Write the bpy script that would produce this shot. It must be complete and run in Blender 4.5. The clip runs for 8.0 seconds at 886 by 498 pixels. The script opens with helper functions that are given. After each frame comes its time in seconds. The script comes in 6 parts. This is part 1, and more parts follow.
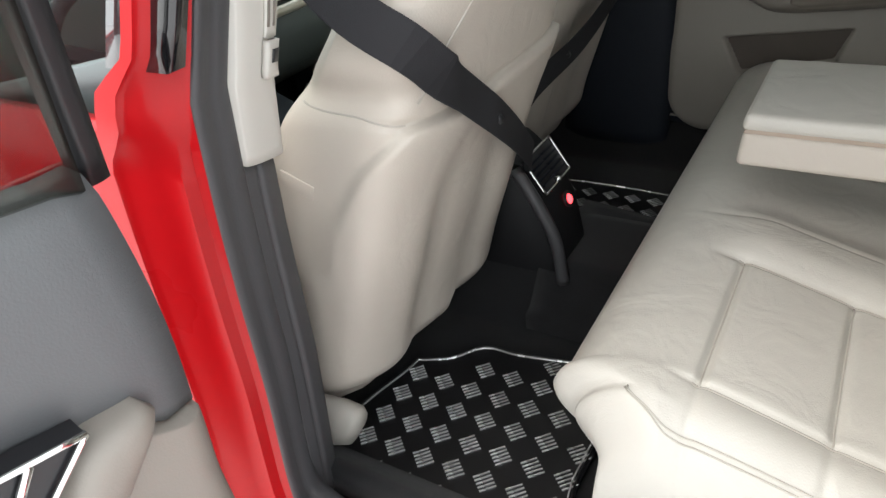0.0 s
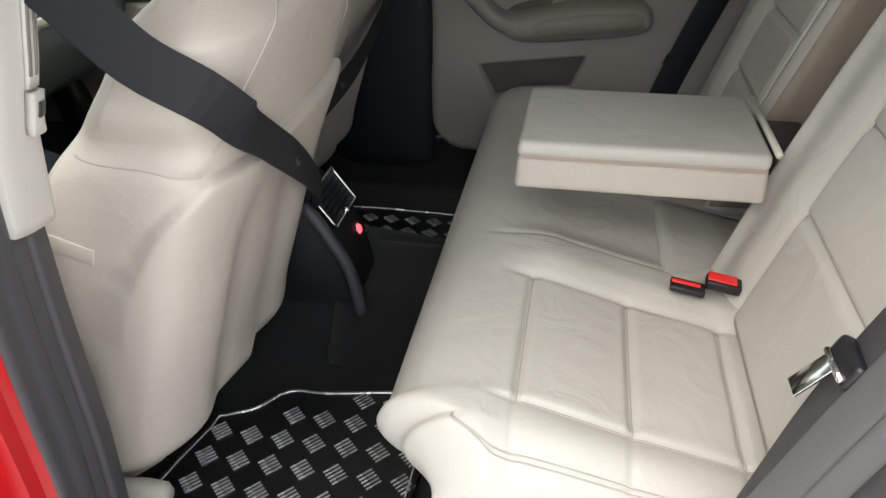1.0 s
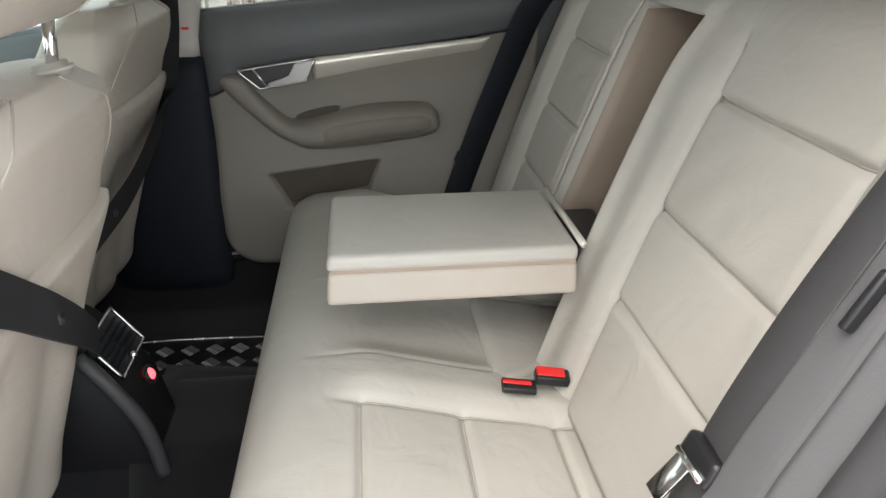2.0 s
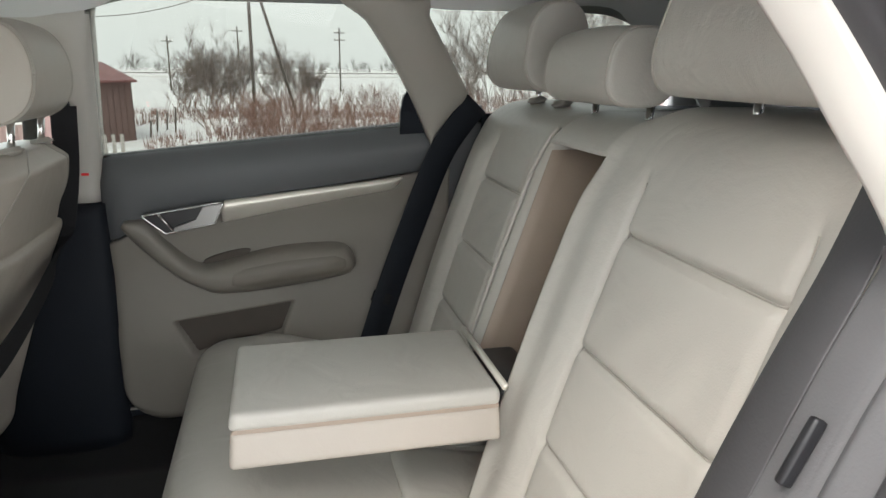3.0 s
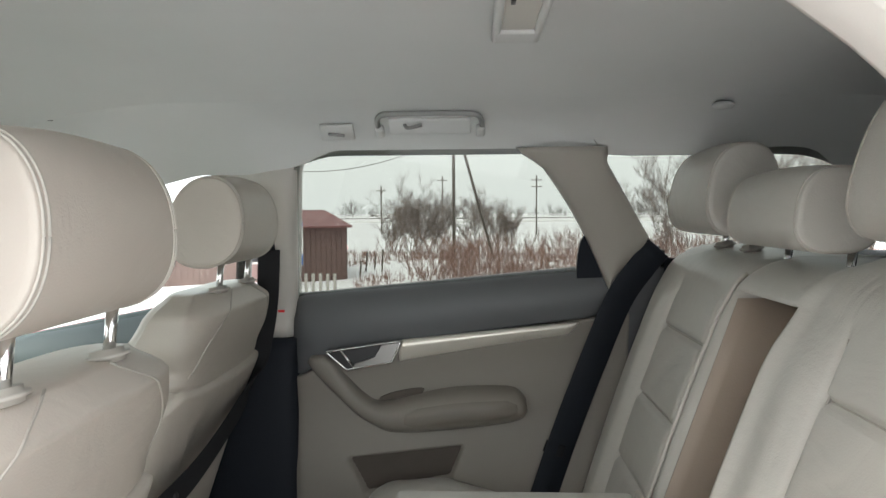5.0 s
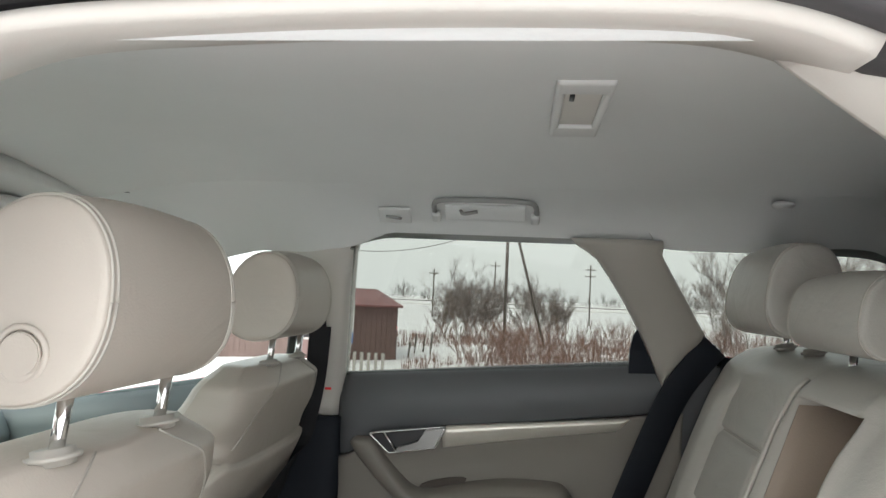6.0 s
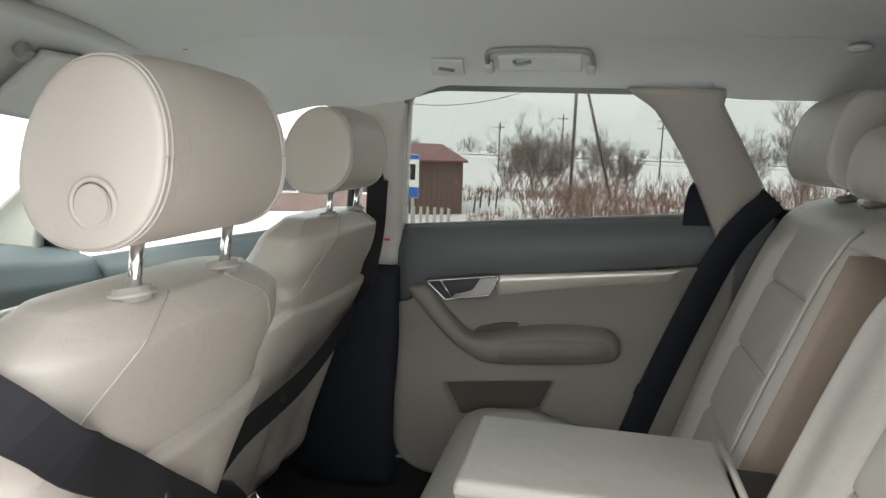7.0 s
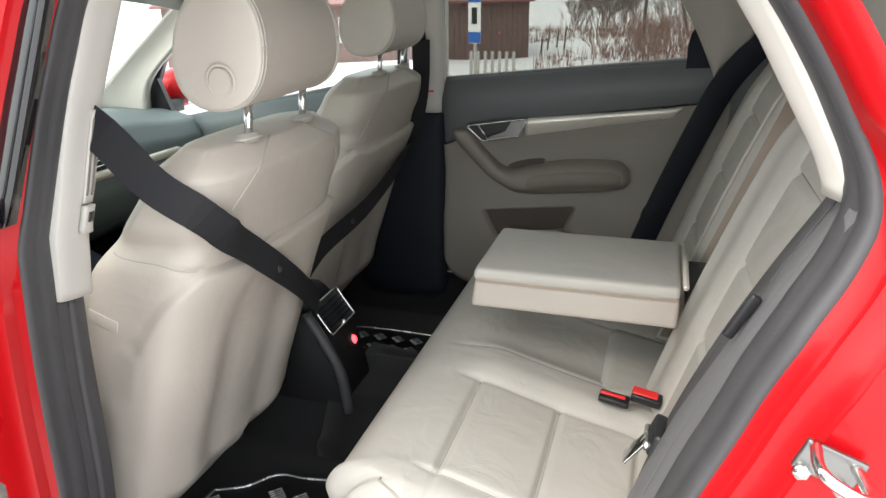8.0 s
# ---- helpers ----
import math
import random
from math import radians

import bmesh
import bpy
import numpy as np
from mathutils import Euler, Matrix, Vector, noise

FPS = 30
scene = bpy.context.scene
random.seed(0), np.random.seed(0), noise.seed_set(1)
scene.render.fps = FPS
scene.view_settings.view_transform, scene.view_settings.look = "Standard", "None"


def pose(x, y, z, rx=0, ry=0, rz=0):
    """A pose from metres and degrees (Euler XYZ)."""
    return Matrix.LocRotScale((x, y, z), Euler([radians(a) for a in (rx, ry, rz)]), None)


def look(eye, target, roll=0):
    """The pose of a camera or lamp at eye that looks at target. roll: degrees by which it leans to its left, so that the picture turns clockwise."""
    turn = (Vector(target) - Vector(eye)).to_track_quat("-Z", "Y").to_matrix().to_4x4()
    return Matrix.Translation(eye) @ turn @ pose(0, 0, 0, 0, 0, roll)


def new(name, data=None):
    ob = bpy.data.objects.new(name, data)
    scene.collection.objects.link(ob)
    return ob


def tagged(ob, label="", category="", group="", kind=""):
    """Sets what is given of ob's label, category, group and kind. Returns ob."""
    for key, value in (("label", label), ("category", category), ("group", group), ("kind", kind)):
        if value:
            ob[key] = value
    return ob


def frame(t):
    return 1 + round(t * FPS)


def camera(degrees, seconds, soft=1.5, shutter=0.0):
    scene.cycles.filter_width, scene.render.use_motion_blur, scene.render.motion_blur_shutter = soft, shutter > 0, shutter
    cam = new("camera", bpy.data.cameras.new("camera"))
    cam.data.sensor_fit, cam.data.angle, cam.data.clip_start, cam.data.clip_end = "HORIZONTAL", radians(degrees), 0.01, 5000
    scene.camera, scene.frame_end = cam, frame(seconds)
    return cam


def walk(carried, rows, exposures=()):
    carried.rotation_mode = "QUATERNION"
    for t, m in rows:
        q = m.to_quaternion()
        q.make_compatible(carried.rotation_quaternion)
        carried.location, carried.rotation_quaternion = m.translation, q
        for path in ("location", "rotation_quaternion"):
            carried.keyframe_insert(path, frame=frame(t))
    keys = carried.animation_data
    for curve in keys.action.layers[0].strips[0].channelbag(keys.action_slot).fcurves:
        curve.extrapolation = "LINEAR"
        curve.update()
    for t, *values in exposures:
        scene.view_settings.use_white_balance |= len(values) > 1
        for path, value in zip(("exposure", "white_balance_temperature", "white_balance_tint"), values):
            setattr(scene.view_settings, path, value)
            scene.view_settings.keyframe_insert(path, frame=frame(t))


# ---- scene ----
cam = camera(64.8, 8.0)
PATH = [
    (0, (0.496, -1.193, 1.166), (-0.453, 0.194, 0.081), -7.7),
    (0.5, (0.463, -1.197, 1.175), (-0.141, 0.349, 0.059), -4.0),
    (1, (0.431, -1.186, 1.187), (0.098, 0.459, 0.1), -1.2),
    (1.5, (0.421, -1.139, 1.18), (0.393, 0.598, 0.189), 0.3),
    (2, (0.412, -1.091, 1.178), (0.622, 0.704, 0.321), 0.3),
    (2.2, (0.415, -1.073, 1.177), (0.672, 0.752, 0.401), -0.6),
    (3.3, (0.436, -1.036, 1.182), (0.906, 0.865, 0.773), 0.6),
    (3.5, (0.434, -1.029, 1.183), (0.862, 0.893, 0.836), 0.1),
    (4, (0.432, -1.028, 1.186), (0.698, 0.937, 0.932), -0.0),
    (4.5, (0.461, -1.027, 1.174), (0.495, 0.962, 0.969), 0.4),
    (5, (0.482, -1.026, 1.183), (0.391, 0.969, 1.077), -0.4),
    (5.2, (0.484, -1.032, 1.186), (0.34, 0.963, 1.204), 0.3),
    (6.3, (0.483, -1.035, 1.184), (0.221, 0.943, 1.317), 2.8),
    (6.5, (0.487, -1.041, 1.185), (0.204, 0.939, 1.216), 2.6),
    (7, (0.516, -1.055, 1.183), (0.108, 0.882, 0.894), 2.1),
    (7.5, (0.573, -1.175, 1.206), (0.092, 0.695, 0.686), 0.1),
    (8, (0.687, -1.384, 1.244), (0.118, 0.398, 0.536), -1.0),
]
walk(cam, [(t, look(eye, target, roll)) for t, eye, target, roll in PATH], exposures=[(0, 1.28), (0.6, 1.22), (1, 1.30), (2, 1.64), (4, 1.58), (5, 1.60), (6.5, 1.38), (7.5, 1.54), (8, 1.41)])


# ---- light ----
def build_world():
    w = bpy.data.worlds.new("overcast_sky")
    w.use_nodes = True
    nt = w.node_tree
    nt.nodes.clear()
    out = nt.nodes.new("ShaderNodeOutputWorld")
    bg = nt.nodes.new("ShaderNodeBackground")
    sky = nt.nodes.new("ShaderNodeTexSky")
    sky.sky_type = "NISHITA"
    sky.sun_disc = False
    sky.sun_elevation = radians(52)
    sky.sun_rotation = radians(214)
    sky.dust_density = 6.0
    sky.air_density = 1.4
    mix = nt.nodes.new("ShaderNodeMix")
    mix.data_type = "RGBA"
    mix.inputs[0].default_value = 0.78
    mix.inputs[7].default_value = (9.3, 9.7, 9.9, 1)
    nt.links.new(sky.outputs[0], mix.inputs[6])
    nt.links.new(mix.outputs[2], bg.inputs[0])
    bg.inputs[1].default_value = 0.15
    nt.links.new(bg.outputs[0], out.inputs[0])
    scene.world = w
    sun = new("sun", bpy.data.lights.new("sun", "SUN"))
    sun.data.energy = 0.9
    sun.data.angle = radians(35)
    sun.data.color = (1.0, 0.96, 0.90)
    sun.matrix_basis = look((-2.7, -4.0, 7.0), (0.3, 0, 0.6))


build_world()


# ---- materials ----
MATS = {}


def material(name, color, rough=0.5, metal=0.0, vary=0.06, scale=6.0, grain=0.0, grain_scale=300.0, bump=0.0, coat=0.0, sheen=0.0, spec=0.5, emit=0.0, second=None, wrinkle=0.0, wrinkle_scale=14.0):
    m = bpy.data.materials.new(name)
    m.use_nodes = True
    nt = m.node_tree
    b = nt.nodes["Principled BSDF"]
    L = nt.links
    b.inputs["Roughness"].default_value = rough
    b.inputs["Metallic"].default_value = metal
    b.inputs["Coat Weight"].default_value = coat
    b.inputs["Sheen Weight"].default_value = sheen
    b.inputs["Specular IOR Level"].default_value = spec
    tc = nt.nodes.new("ShaderNodeTexCoord")
    n1 = nt.nodes.new("ShaderNodeTexNoise")
    n1.inputs["Scale"].default_value = scale
    n1.inputs["Detail"].default_value = 5
    n2 = nt.nodes.new("ShaderNodeTexNoise")
    n2.inputs["Scale"].default_value = grain_scale
    n2.inputs["Detail"].default_value = 3
    L.new(tc.outputs["Object"], n1.inputs["Vector"])
    L.new(tc.outputs["Object"], n2.inputs["Vector"])
    add = nt.nodes.new("ShaderNodeMath")
    add.operation = "MULTIPLY_ADD"
    L.new(n2.outputs["Fac"], add.inputs[0])
    add.inputs[1].default_value = grain
    L.new(n1.outputs["Fac"], add.inputs[2])
    ramp = nt.nodes.new("ShaderNodeMapRange")
    ramp.inputs["From Min"].default_value = 0.25 + grain * 0.3
    ramp.inputs["From Max"].default_value = 0.75 + grain * 0.7
    L.new(add.outputs[0], ramp.inputs["Value"])
    mix = nt.nodes.new("ShaderNodeMix")
    mix.data_type = "RGBA"
    L.new(ramp.outputs[0], mix.inputs[0])
    lo = second or [c * (1 - vary) for c in color]
    hi = color if second else [min(1, c * (1 + vary)) for c in color]
    mix.inputs[6].default_value = (*lo[:3], 1)
    mix.inputs[7].default_value = (*hi[:3], 1)
    L.new(mix.outputs[2], b.inputs["Base Color"])
    rr = nt.nodes.new("ShaderNodeMapRange")
    rr.inputs["To Min"].default_value = max(0.02, rough - 0.07)
    rr.inputs["To Max"].default_value = min(1, rough + 0.07)
    L.new(n1.outputs["Fac"], rr.inputs["Value"])
    L.new(rr.outputs[0], b.inputs["Roughness"])
    if bump or wrinkle:
        bp = nt.nodes.new("ShaderNodeBump")
        bp.inputs["Strength"].default_value = 0.6
        bp.inputs["Distance"].default_value = 1.0
        h = nt.nodes.new("ShaderNodeMath")
        h.operation = "MULTIPLY"
        h.inputs[1].default_value = bump
        L.new(n2.outputs["Fac"], h.inputs[0])
        last = h
        if wrinkle:
            n3 = nt.nodes.new("ShaderNodeTexNoise")
            n3.inputs["Scale"].default_value = wrinkle_scale
            n3.inputs["Detail"].default_value = 3
            n3.inputs["Distortion"].default_value = 1.2
            L.new(tc.outputs["Object"], n3.inputs["Vector"])
            h2 = nt.nodes.new("ShaderNodeMath")
            h2.operation = "MULTIPLY_ADD"
            h2.inputs[1].default_value = wrinkle
            L.new(n3.outputs["Fac"], h2.inputs[0])
            L.new(h.outputs[0], h2.inputs[2])
            last = h2
        L.new(last.outputs[0], bp.inputs["Height"])
        L.new(bp.outputs[0], b.inputs["Normal"])
    if emit:
        b.inputs["Emission Color"].default_value = (*color[:3], 1)
        b.inputs["Emission Strength"].default_value = emit
    MATS[name] = m
    return m


def glass_material(name, tint, gloss=0.06):
    m = bpy.data.materials.new(name)
    m.use_nodes = True
    nt = m.node_tree
    nt.nodes.clear()
    out = nt.nodes.new("ShaderNodeOutputMaterial")
    tr = nt.nodes.new("ShaderNodeBsdfTransparent")
    tr.inputs[0].default_value = (*tint, 1)
    gl = nt.nodes.new("ShaderNodeBsdfGlossy")
    gl.inputs["Roughness"].default_value = 0.02
    mx = nt.nodes.new("ShaderNodeMixShader")
    lw = nt.nodes.new("ShaderNodeLayerWeight")
    pw = nt.nodes.new("ShaderNodeMath")
    pw.operation = "POWER"
    pw.inputs[1].default_value = 4.0
    nt.links.new(lw.outputs["Facing"], pw.inputs[0])
    fr = nt.nodes.new("ShaderNodeMath")
    fr.operation = "MULTIPLY_ADD"
    fr.inputs[1].default_value = 0.45
    fr.inputs[2].default_value = 0.02
    nt.links.new(pw.outputs[0], fr.inputs[0])
    nt.links.new(fr.outputs[0], mx.inputs[0])
    nt.links.new(tr.outputs[0], mx.inputs[1])
    nt.links.new(gl.outputs[0], mx.inputs[2])
    nt.links.new(mx.outputs[0], out.inputs[0])
    return m


LEATHER = material("beige_leather", (0.470, 0.452, 0.412), 0.42, vary=0.05, scale=5, grain=0.12, grain_scale=420, bump=0.0006, wrinkle=0.0065, wrinkle_scale=9)
# the bench's leather again, with warm reflected light put into its tone
LEATHER_WARM = material("beige_leather_light_warmed", (0.435, 0.392, 0.342), 0.44, vary=0.06, scale=5, grain=0.12, grain_scale=420, bump=0.0005, wrinkle=0.006, wrinkle_scale=8)
# beige leather darkened for the recess's shade; the lid joint uses it too
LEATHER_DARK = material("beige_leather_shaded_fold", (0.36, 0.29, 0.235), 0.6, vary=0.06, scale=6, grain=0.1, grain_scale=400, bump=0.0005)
STITCH = material("beige_thread", (0.43, 0.405, 0.36), 0.7, vary=0.1)
# pale tone for the highlight drawn along the bench split
EDGE_GLINT = material("pale_edge_glint", (0.50, 0.475, 0.425), 0.5, vary=0.06)
# one trim plastic in two tones, the darker for shade, the paler for daylight
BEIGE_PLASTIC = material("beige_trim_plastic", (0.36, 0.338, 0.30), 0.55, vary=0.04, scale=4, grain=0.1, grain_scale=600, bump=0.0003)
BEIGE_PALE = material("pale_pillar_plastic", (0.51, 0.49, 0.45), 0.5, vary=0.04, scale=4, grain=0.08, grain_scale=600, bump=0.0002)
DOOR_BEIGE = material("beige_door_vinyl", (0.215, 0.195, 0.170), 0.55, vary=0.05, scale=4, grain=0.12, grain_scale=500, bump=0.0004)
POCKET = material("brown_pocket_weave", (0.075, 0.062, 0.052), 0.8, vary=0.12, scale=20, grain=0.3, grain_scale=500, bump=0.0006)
GREY_TRIM = material("charcoal_door_trim", (0.094, 0.098, 0.102), 0.50, vary=0.08, scale=5, grain=0.15, grain_scale=500, bump=0.0005)
ARCH_GREY = material("grey_grained_arch_trim", (0.125, 0.125, 0.130), 0.5, vary=0.1, scale=6, grain=0.2, grain_scale=400, bump=0.0004)
JOINT = material("leather_seam_shade", (0.37, 0.345, 0.305), 0.6, vary=0.06)
PAD_BROWN = material("brownish_arm_pad_leather", (0.185, 0.164, 0.140), 0.55, vary=0.06, scale=6, grain=0.12, grain_scale=420, bump=0.0005)
LEVER_METAL = material("grey_satin_lever", (0.22, 0.218, 0.21), 0.30, metal=0.9, vary=0.05)
GREY_SEAL = material("grey_rubber_seal", (0.050, 0.049, 0.052), 0.55, vary=0.1, scale=8, grain=0.2, grain_scale=300, bump=0.0004)
NAVY = material("dark_lower_trim", (0.009, 0.012, 0.018), 0.65, spec=0.3, vary=0.1, scale=5, grain=0.2, grain_scale=400, bump=0.0004)
CONSOLE = material("black_grained_console", (0.008, 0.008, 0.009), 0.6, spec=0.3, vary=0.1, scale=5, grain=0.2, grain_scale=400, bump=0.0003)
CARPET = material("black_carpet", (0.006, 0.006, 0.007), 0.95, vary=0.3, scale=12, grain=0.6, grain_scale=900, bump=0.002, sheen=0.1)
MAT_RUBBER = material("black_mat_vinyl", (0.008, 0.008, 0.009), 0.35, vary=0.2, scale=15)
TREAD = material("silver_tread_insert", (0.90, 0.90, 0.91), 0.26, metal=0.7, vary=0.15, scale=30)
HEADLINER = material("grey_headliner_fabric", (0.62, 0.63, 0.62), 0.95, vary=0.04, scale=3, grain=0.3, grain_scale=900, bump=0.0004)
GRIP_GREY = material("mid_grey_grip", (0.27, 0.27, 0.262), 0.6, vary=0.05)
HEADLINER_PLASTIC = material("grey_roof_plastic", (0.56, 0.565, 0.55), 0.6, vary=0.04)
BELT = material("charcoal_seat_belt_webbing", (0.018, 0.018, 0.020), 0.8, spec=0.2, vary=0.1, scale=20, grain=0.4, grain_scale=800, bump=0.0006)
BLACK = material("black_plastic", (0.012, 0.012, 0.014), 0.4, vary=0.15)
GLOSS_BLACK = material("gloss_black_pillar_cover", (0.008, 0.008, 0.009), 0.12, vary=0.1, coat=0.5)
CHROME = material("polished_chrome", (0.75, 0.75, 0.74), 0.14, metal=1.0, vary=0.03)
SATIN = material("satin_silver_strip", (0.80, 0.76, 0.68), 0.36, metal=0.5, vary=0.04)
RED_PAINT = material("red_car_paint", (0.40, 0.004, 0.007), 0.30, vary=0.05, scale=3, coat=0.12, spec=0.2)
RED_BUTTON = material("red_release_button", (0.75, 0.03, 0.03), 0.35, vary=0.05)
RED_LAMP = material("red_socket_glow", (1.0, 0.05, 0.06), 0.4, emit=2.0)
DASH = material("slate_dashboard_vinyl", (0.11, 0.135, 0.14), 0.6, vary=0.06, scale=5, grain=0.2, grain_scale=500, bump=0.0005)
SNOW = material("snowy_ground", (0.78, 0.79, 0.80), 0.85, scale=1.2, grain=0.5, grain_scale=9, bump=0.03, second=(0.66, 0.65, 0.64))
GRASS = material("dry_brown_grass", (0.27, 0.165, 0.14), 0.9, vary=0.3, scale=2)
TWIG = material("bare_brown_twigs", (0.27, 0.225, 0.205), 0.9, vary=0.25, scale=2)
FAR_WOOD = material("far_bare_wood", (0.20, 0.18, 0.17), 0.95, vary=0.2, scale=0.1)
TIMBER = material("weathered_pole_timber", (0.14, 0.12, 0.11), 0.9, vary=0.15, scale=3)
HOUSE_WALL = material("dark_brown_plank_wall", (0.16, 0.105, 0.095), 0.85, vary=0.15, scale=2, grain=0.2, grain_scale=30)
HOUSE_ROOF = material("rust_red_sheet_roof", (0.20, 0.085, 0.08), 0.6, vary=0.15, scale=2)
SIGN_BLUE = material("blue_sign_enamel", (0.03, 0.12, 0.42), 0.4, vary=0.05)
SIGN_WHITE = material("white_sign_enamel", (0.80, 0.80, 0.78), 0.4, vary=0.04)
PICKET = material("grey_white_picket", (0.40, 0.38, 0.355), 0.8, vary=0.1)
TINTED = glass_material("tinted_rear_glass", (0.465, 0.475, 0.455))
CLEAR = glass_material("clear_front_glass", (0.88, 0.91, 0.89))
# for panes out of view, darkened to keep light off the rear headliner
LIGHT_CUT_GLASS = glass_material("light_cutting_dark_glass", (0.08, 0.085, 0.085))
MIRROR = material("mirror_glass", (0.85, 0.87, 0.88), 0.04, metal=1.0, vary=0.0)


# ---- mesh helpers ----
CY = 0.03            # middle plane of the car
BASES = {}


def thing(name, base, label, category, group="", kind=""):
    ob = new(name)
    ob.empty_display_size = 0.05
    ob.location = base
    BASES[ob.name] = Vector(base)
    return tagged(ob, label, category, group, kind)


def root_of(ob):
    while ob.parent:
        ob = ob.parent
    return ob


def part(name, bm, mat, parent=None, label="", smooth=True, kind="", category=""):
    """Links a bmesh, given in world places, as one mesh object under its parent."""
    base = BASES.get(root_of(parent).name, Vector()) if parent else Vector()
    bmesh.ops.recalc_face_normals(bm, faces=bm.faces)
    bm.transform(Matrix.Translation(-base))
    me = bpy.data.meshes.new(name)
    bm.to_mesh(me)
    bm.free()
    for p in me.polygons:
        p.use_smooth = smooth
    me.materials.append(mat)
    ob = new(name, me)
    ob.parent = parent
    return tagged(ob, label, category, "", kind)


def sharpen(ob, angle=35):
    """Keeps edges over the angle crisp on a smooth mesh."""
    ob.data.set_sharp_from_angle(angle=radians(angle))
    return ob


def structure(name, bm, mat, label, category, smooth=True):
    return tagged(part(name, bm, mat, None, label, smooth), label, category, "", "structure")


def mesh(verts, faces):
    bm = bmesh.new()
    vs = [bm.verts.new(v) for v in verts]
    for f in faces:
        try:
            bm.faces.new([vs[i] for i in f])
        except ValueError:
            pass
    return bm


def join(*bms):
    out = bmesh.new()
    for b in bms:
        me = bpy.data.meshes.new("tmp")
        b.to_mesh(me)
        out.from_mesh(me)
        bpy.data.meshes.remove(me)
        b.free()
    return out


def loft(rings, cap=True):
    """A skin over rings with the same number of places each."""
    n = len(rings[0])
    verts = [p for r in rings for p in r]
    faces = []
    for a in range(len(rings) - 1):
        for i in range(n):
            j = (i + 1) % n
            faces.append((a * n + i, a * n + j, (a + 1) * n + j, (a + 1) * n + i))
    if cap:
        faces.append(tuple(range(n)))
        faces.append(tuple((len(rings) - 1) * n + i for i in range(n)))
    return mesh(verts, faces)


def sheet(fn, us, vs, back):
    """A closed slab: a front skin fn(u, v) and the same skin moved by back."""
    nu, nv = len(us), len(vs)
    front = [Vector(fn(u, v)) for u in us for v in vs]
    back = Vector(back)
    verts = front + [p + back for p in front]
    N = nu * nv
    faces = []
    for a in range(nu - 1):
        for b in range(nv - 1):
            i = a * nv + b
            q = (i, i + nv, i + nv + 1, i + 1)
            faces.append(q)
            faces.append(tuple(N + k for k in reversed(q)))
    rim = [a * nv for a in range(nu)] + [(nu - 1) * nv + b for b in range(1, nv)] + [a * nv + nv - 1 for a in range(nu - 2, -1, -1)] + [b for b in range(nv - 2, 0, -1)]
    for k, i in enumerate(rim):
        j = rim[(k + 1) % len(rim)]
        faces.append((i, j, N + j, N + i))
    return mesh(verts, faces)


def lin(a, b, n):
    return [a + (b - a) * i / (n - 1) for i in range(n)]


def spline(pts, n, closed=False):
    """Catmull-Rom through pts, resampled evenly to n places."""
    P = [Vector(p) for p in pts]
    dense = []
    m = len(P)
    segs = m if closed else m - 1
    for s in range(segs):
        if closed:
            p0, p1, p2, p3 = P[(s - 1) % m], P[s], P[(s + 1) % m], P[(s + 2) % m]
        else:
            p1, p2 = P[s], P[s + 1]
            p0 = P[s - 1] if s else p1 * 2 - p2
            p3 = P[s + 2] if s + 2 < m else p2 * 2 - p1
        for k in range(24):
            t = k / 24
            dense.append(0.5 * ((2 * p1) + (p2 - p0) * t + (2 * p0 - 5 * p1 + 4 * p2 - p3) * t * t + (3 * p1 - p0 - 3 * p2 + p3) * t ** 3))
    dense.append(P[0].copy() if closed else P[-1].copy())
    acc = [0.0]
    for a, b in zip(dense, dense[1:]):
        acc.append(acc[-1] + (b - a).length)
    out, k = [], 0
    cnt = n if closed else n - 1
    for i in range(n):
        d = acc[-1] * i / cnt
        while k < len(acc) - 2 and acc[k + 1] < d:
            k += 1
        f = (d - acc[k]) / max(1e-9, acc[k + 1] - acc[k])
        out.append(dense[k].lerp(dense[k + 1], min(1, f)))
    return out


def frames_along(path):
    out, up = [], None
    for i, p in enumerate(path):
        t = (path[min(i + 1, len(path) - 1)] - path[max(i - 1, 0)]).normalized()
        if up is None:
            up = Vector((0, 0, 1)) if abs(t.z) < 0.9 else Vector((1, 0, 0))
        side = t.cross(up).normalized()
        up = side.cross(t).normalized()
        out.append((p, side, up))
    return out


def tube(path, r, sides=8):
    path = [Vector(p) for p in path]
    rings = []
    for k, (p, s, u) in enumerate(frames_along(path)):
        rr = r(k / (len(path) - 1)) if callable(r) else r
        rings.append([p + (s * math.cos(a) + u * math.sin(a)) * rr for a in (2 * math.pi * i / sides for i in range(sides))])
    return loft(rings)


def ribbon(path, wide, thick, across):
    """A strap along path; across(k): the way of its width."""
    path = [Vector(p) for p in path]
    rings = []
    for k, p in enumerate(path):
        t = (path[min(k + 1, len(path) - 1)] - path[max(k - 1, 0)]).normalized()
        a = Vector(across(k / (len(path) - 1)))
        a = (a - t * a.dot(t)).normalized()
        n = t.cross(a).normalized()
        w, h = wide / 2, thick / 2
        rings.append([p + a * w * x + n * h * y for x, y in ((-1, -0.3), (-0.94, -1), (0.94, -1), (1, -0.3), (1, 0.3), (0.94, 1), (-0.94, 1), (-1, 0.3))])
    return loft(rings)


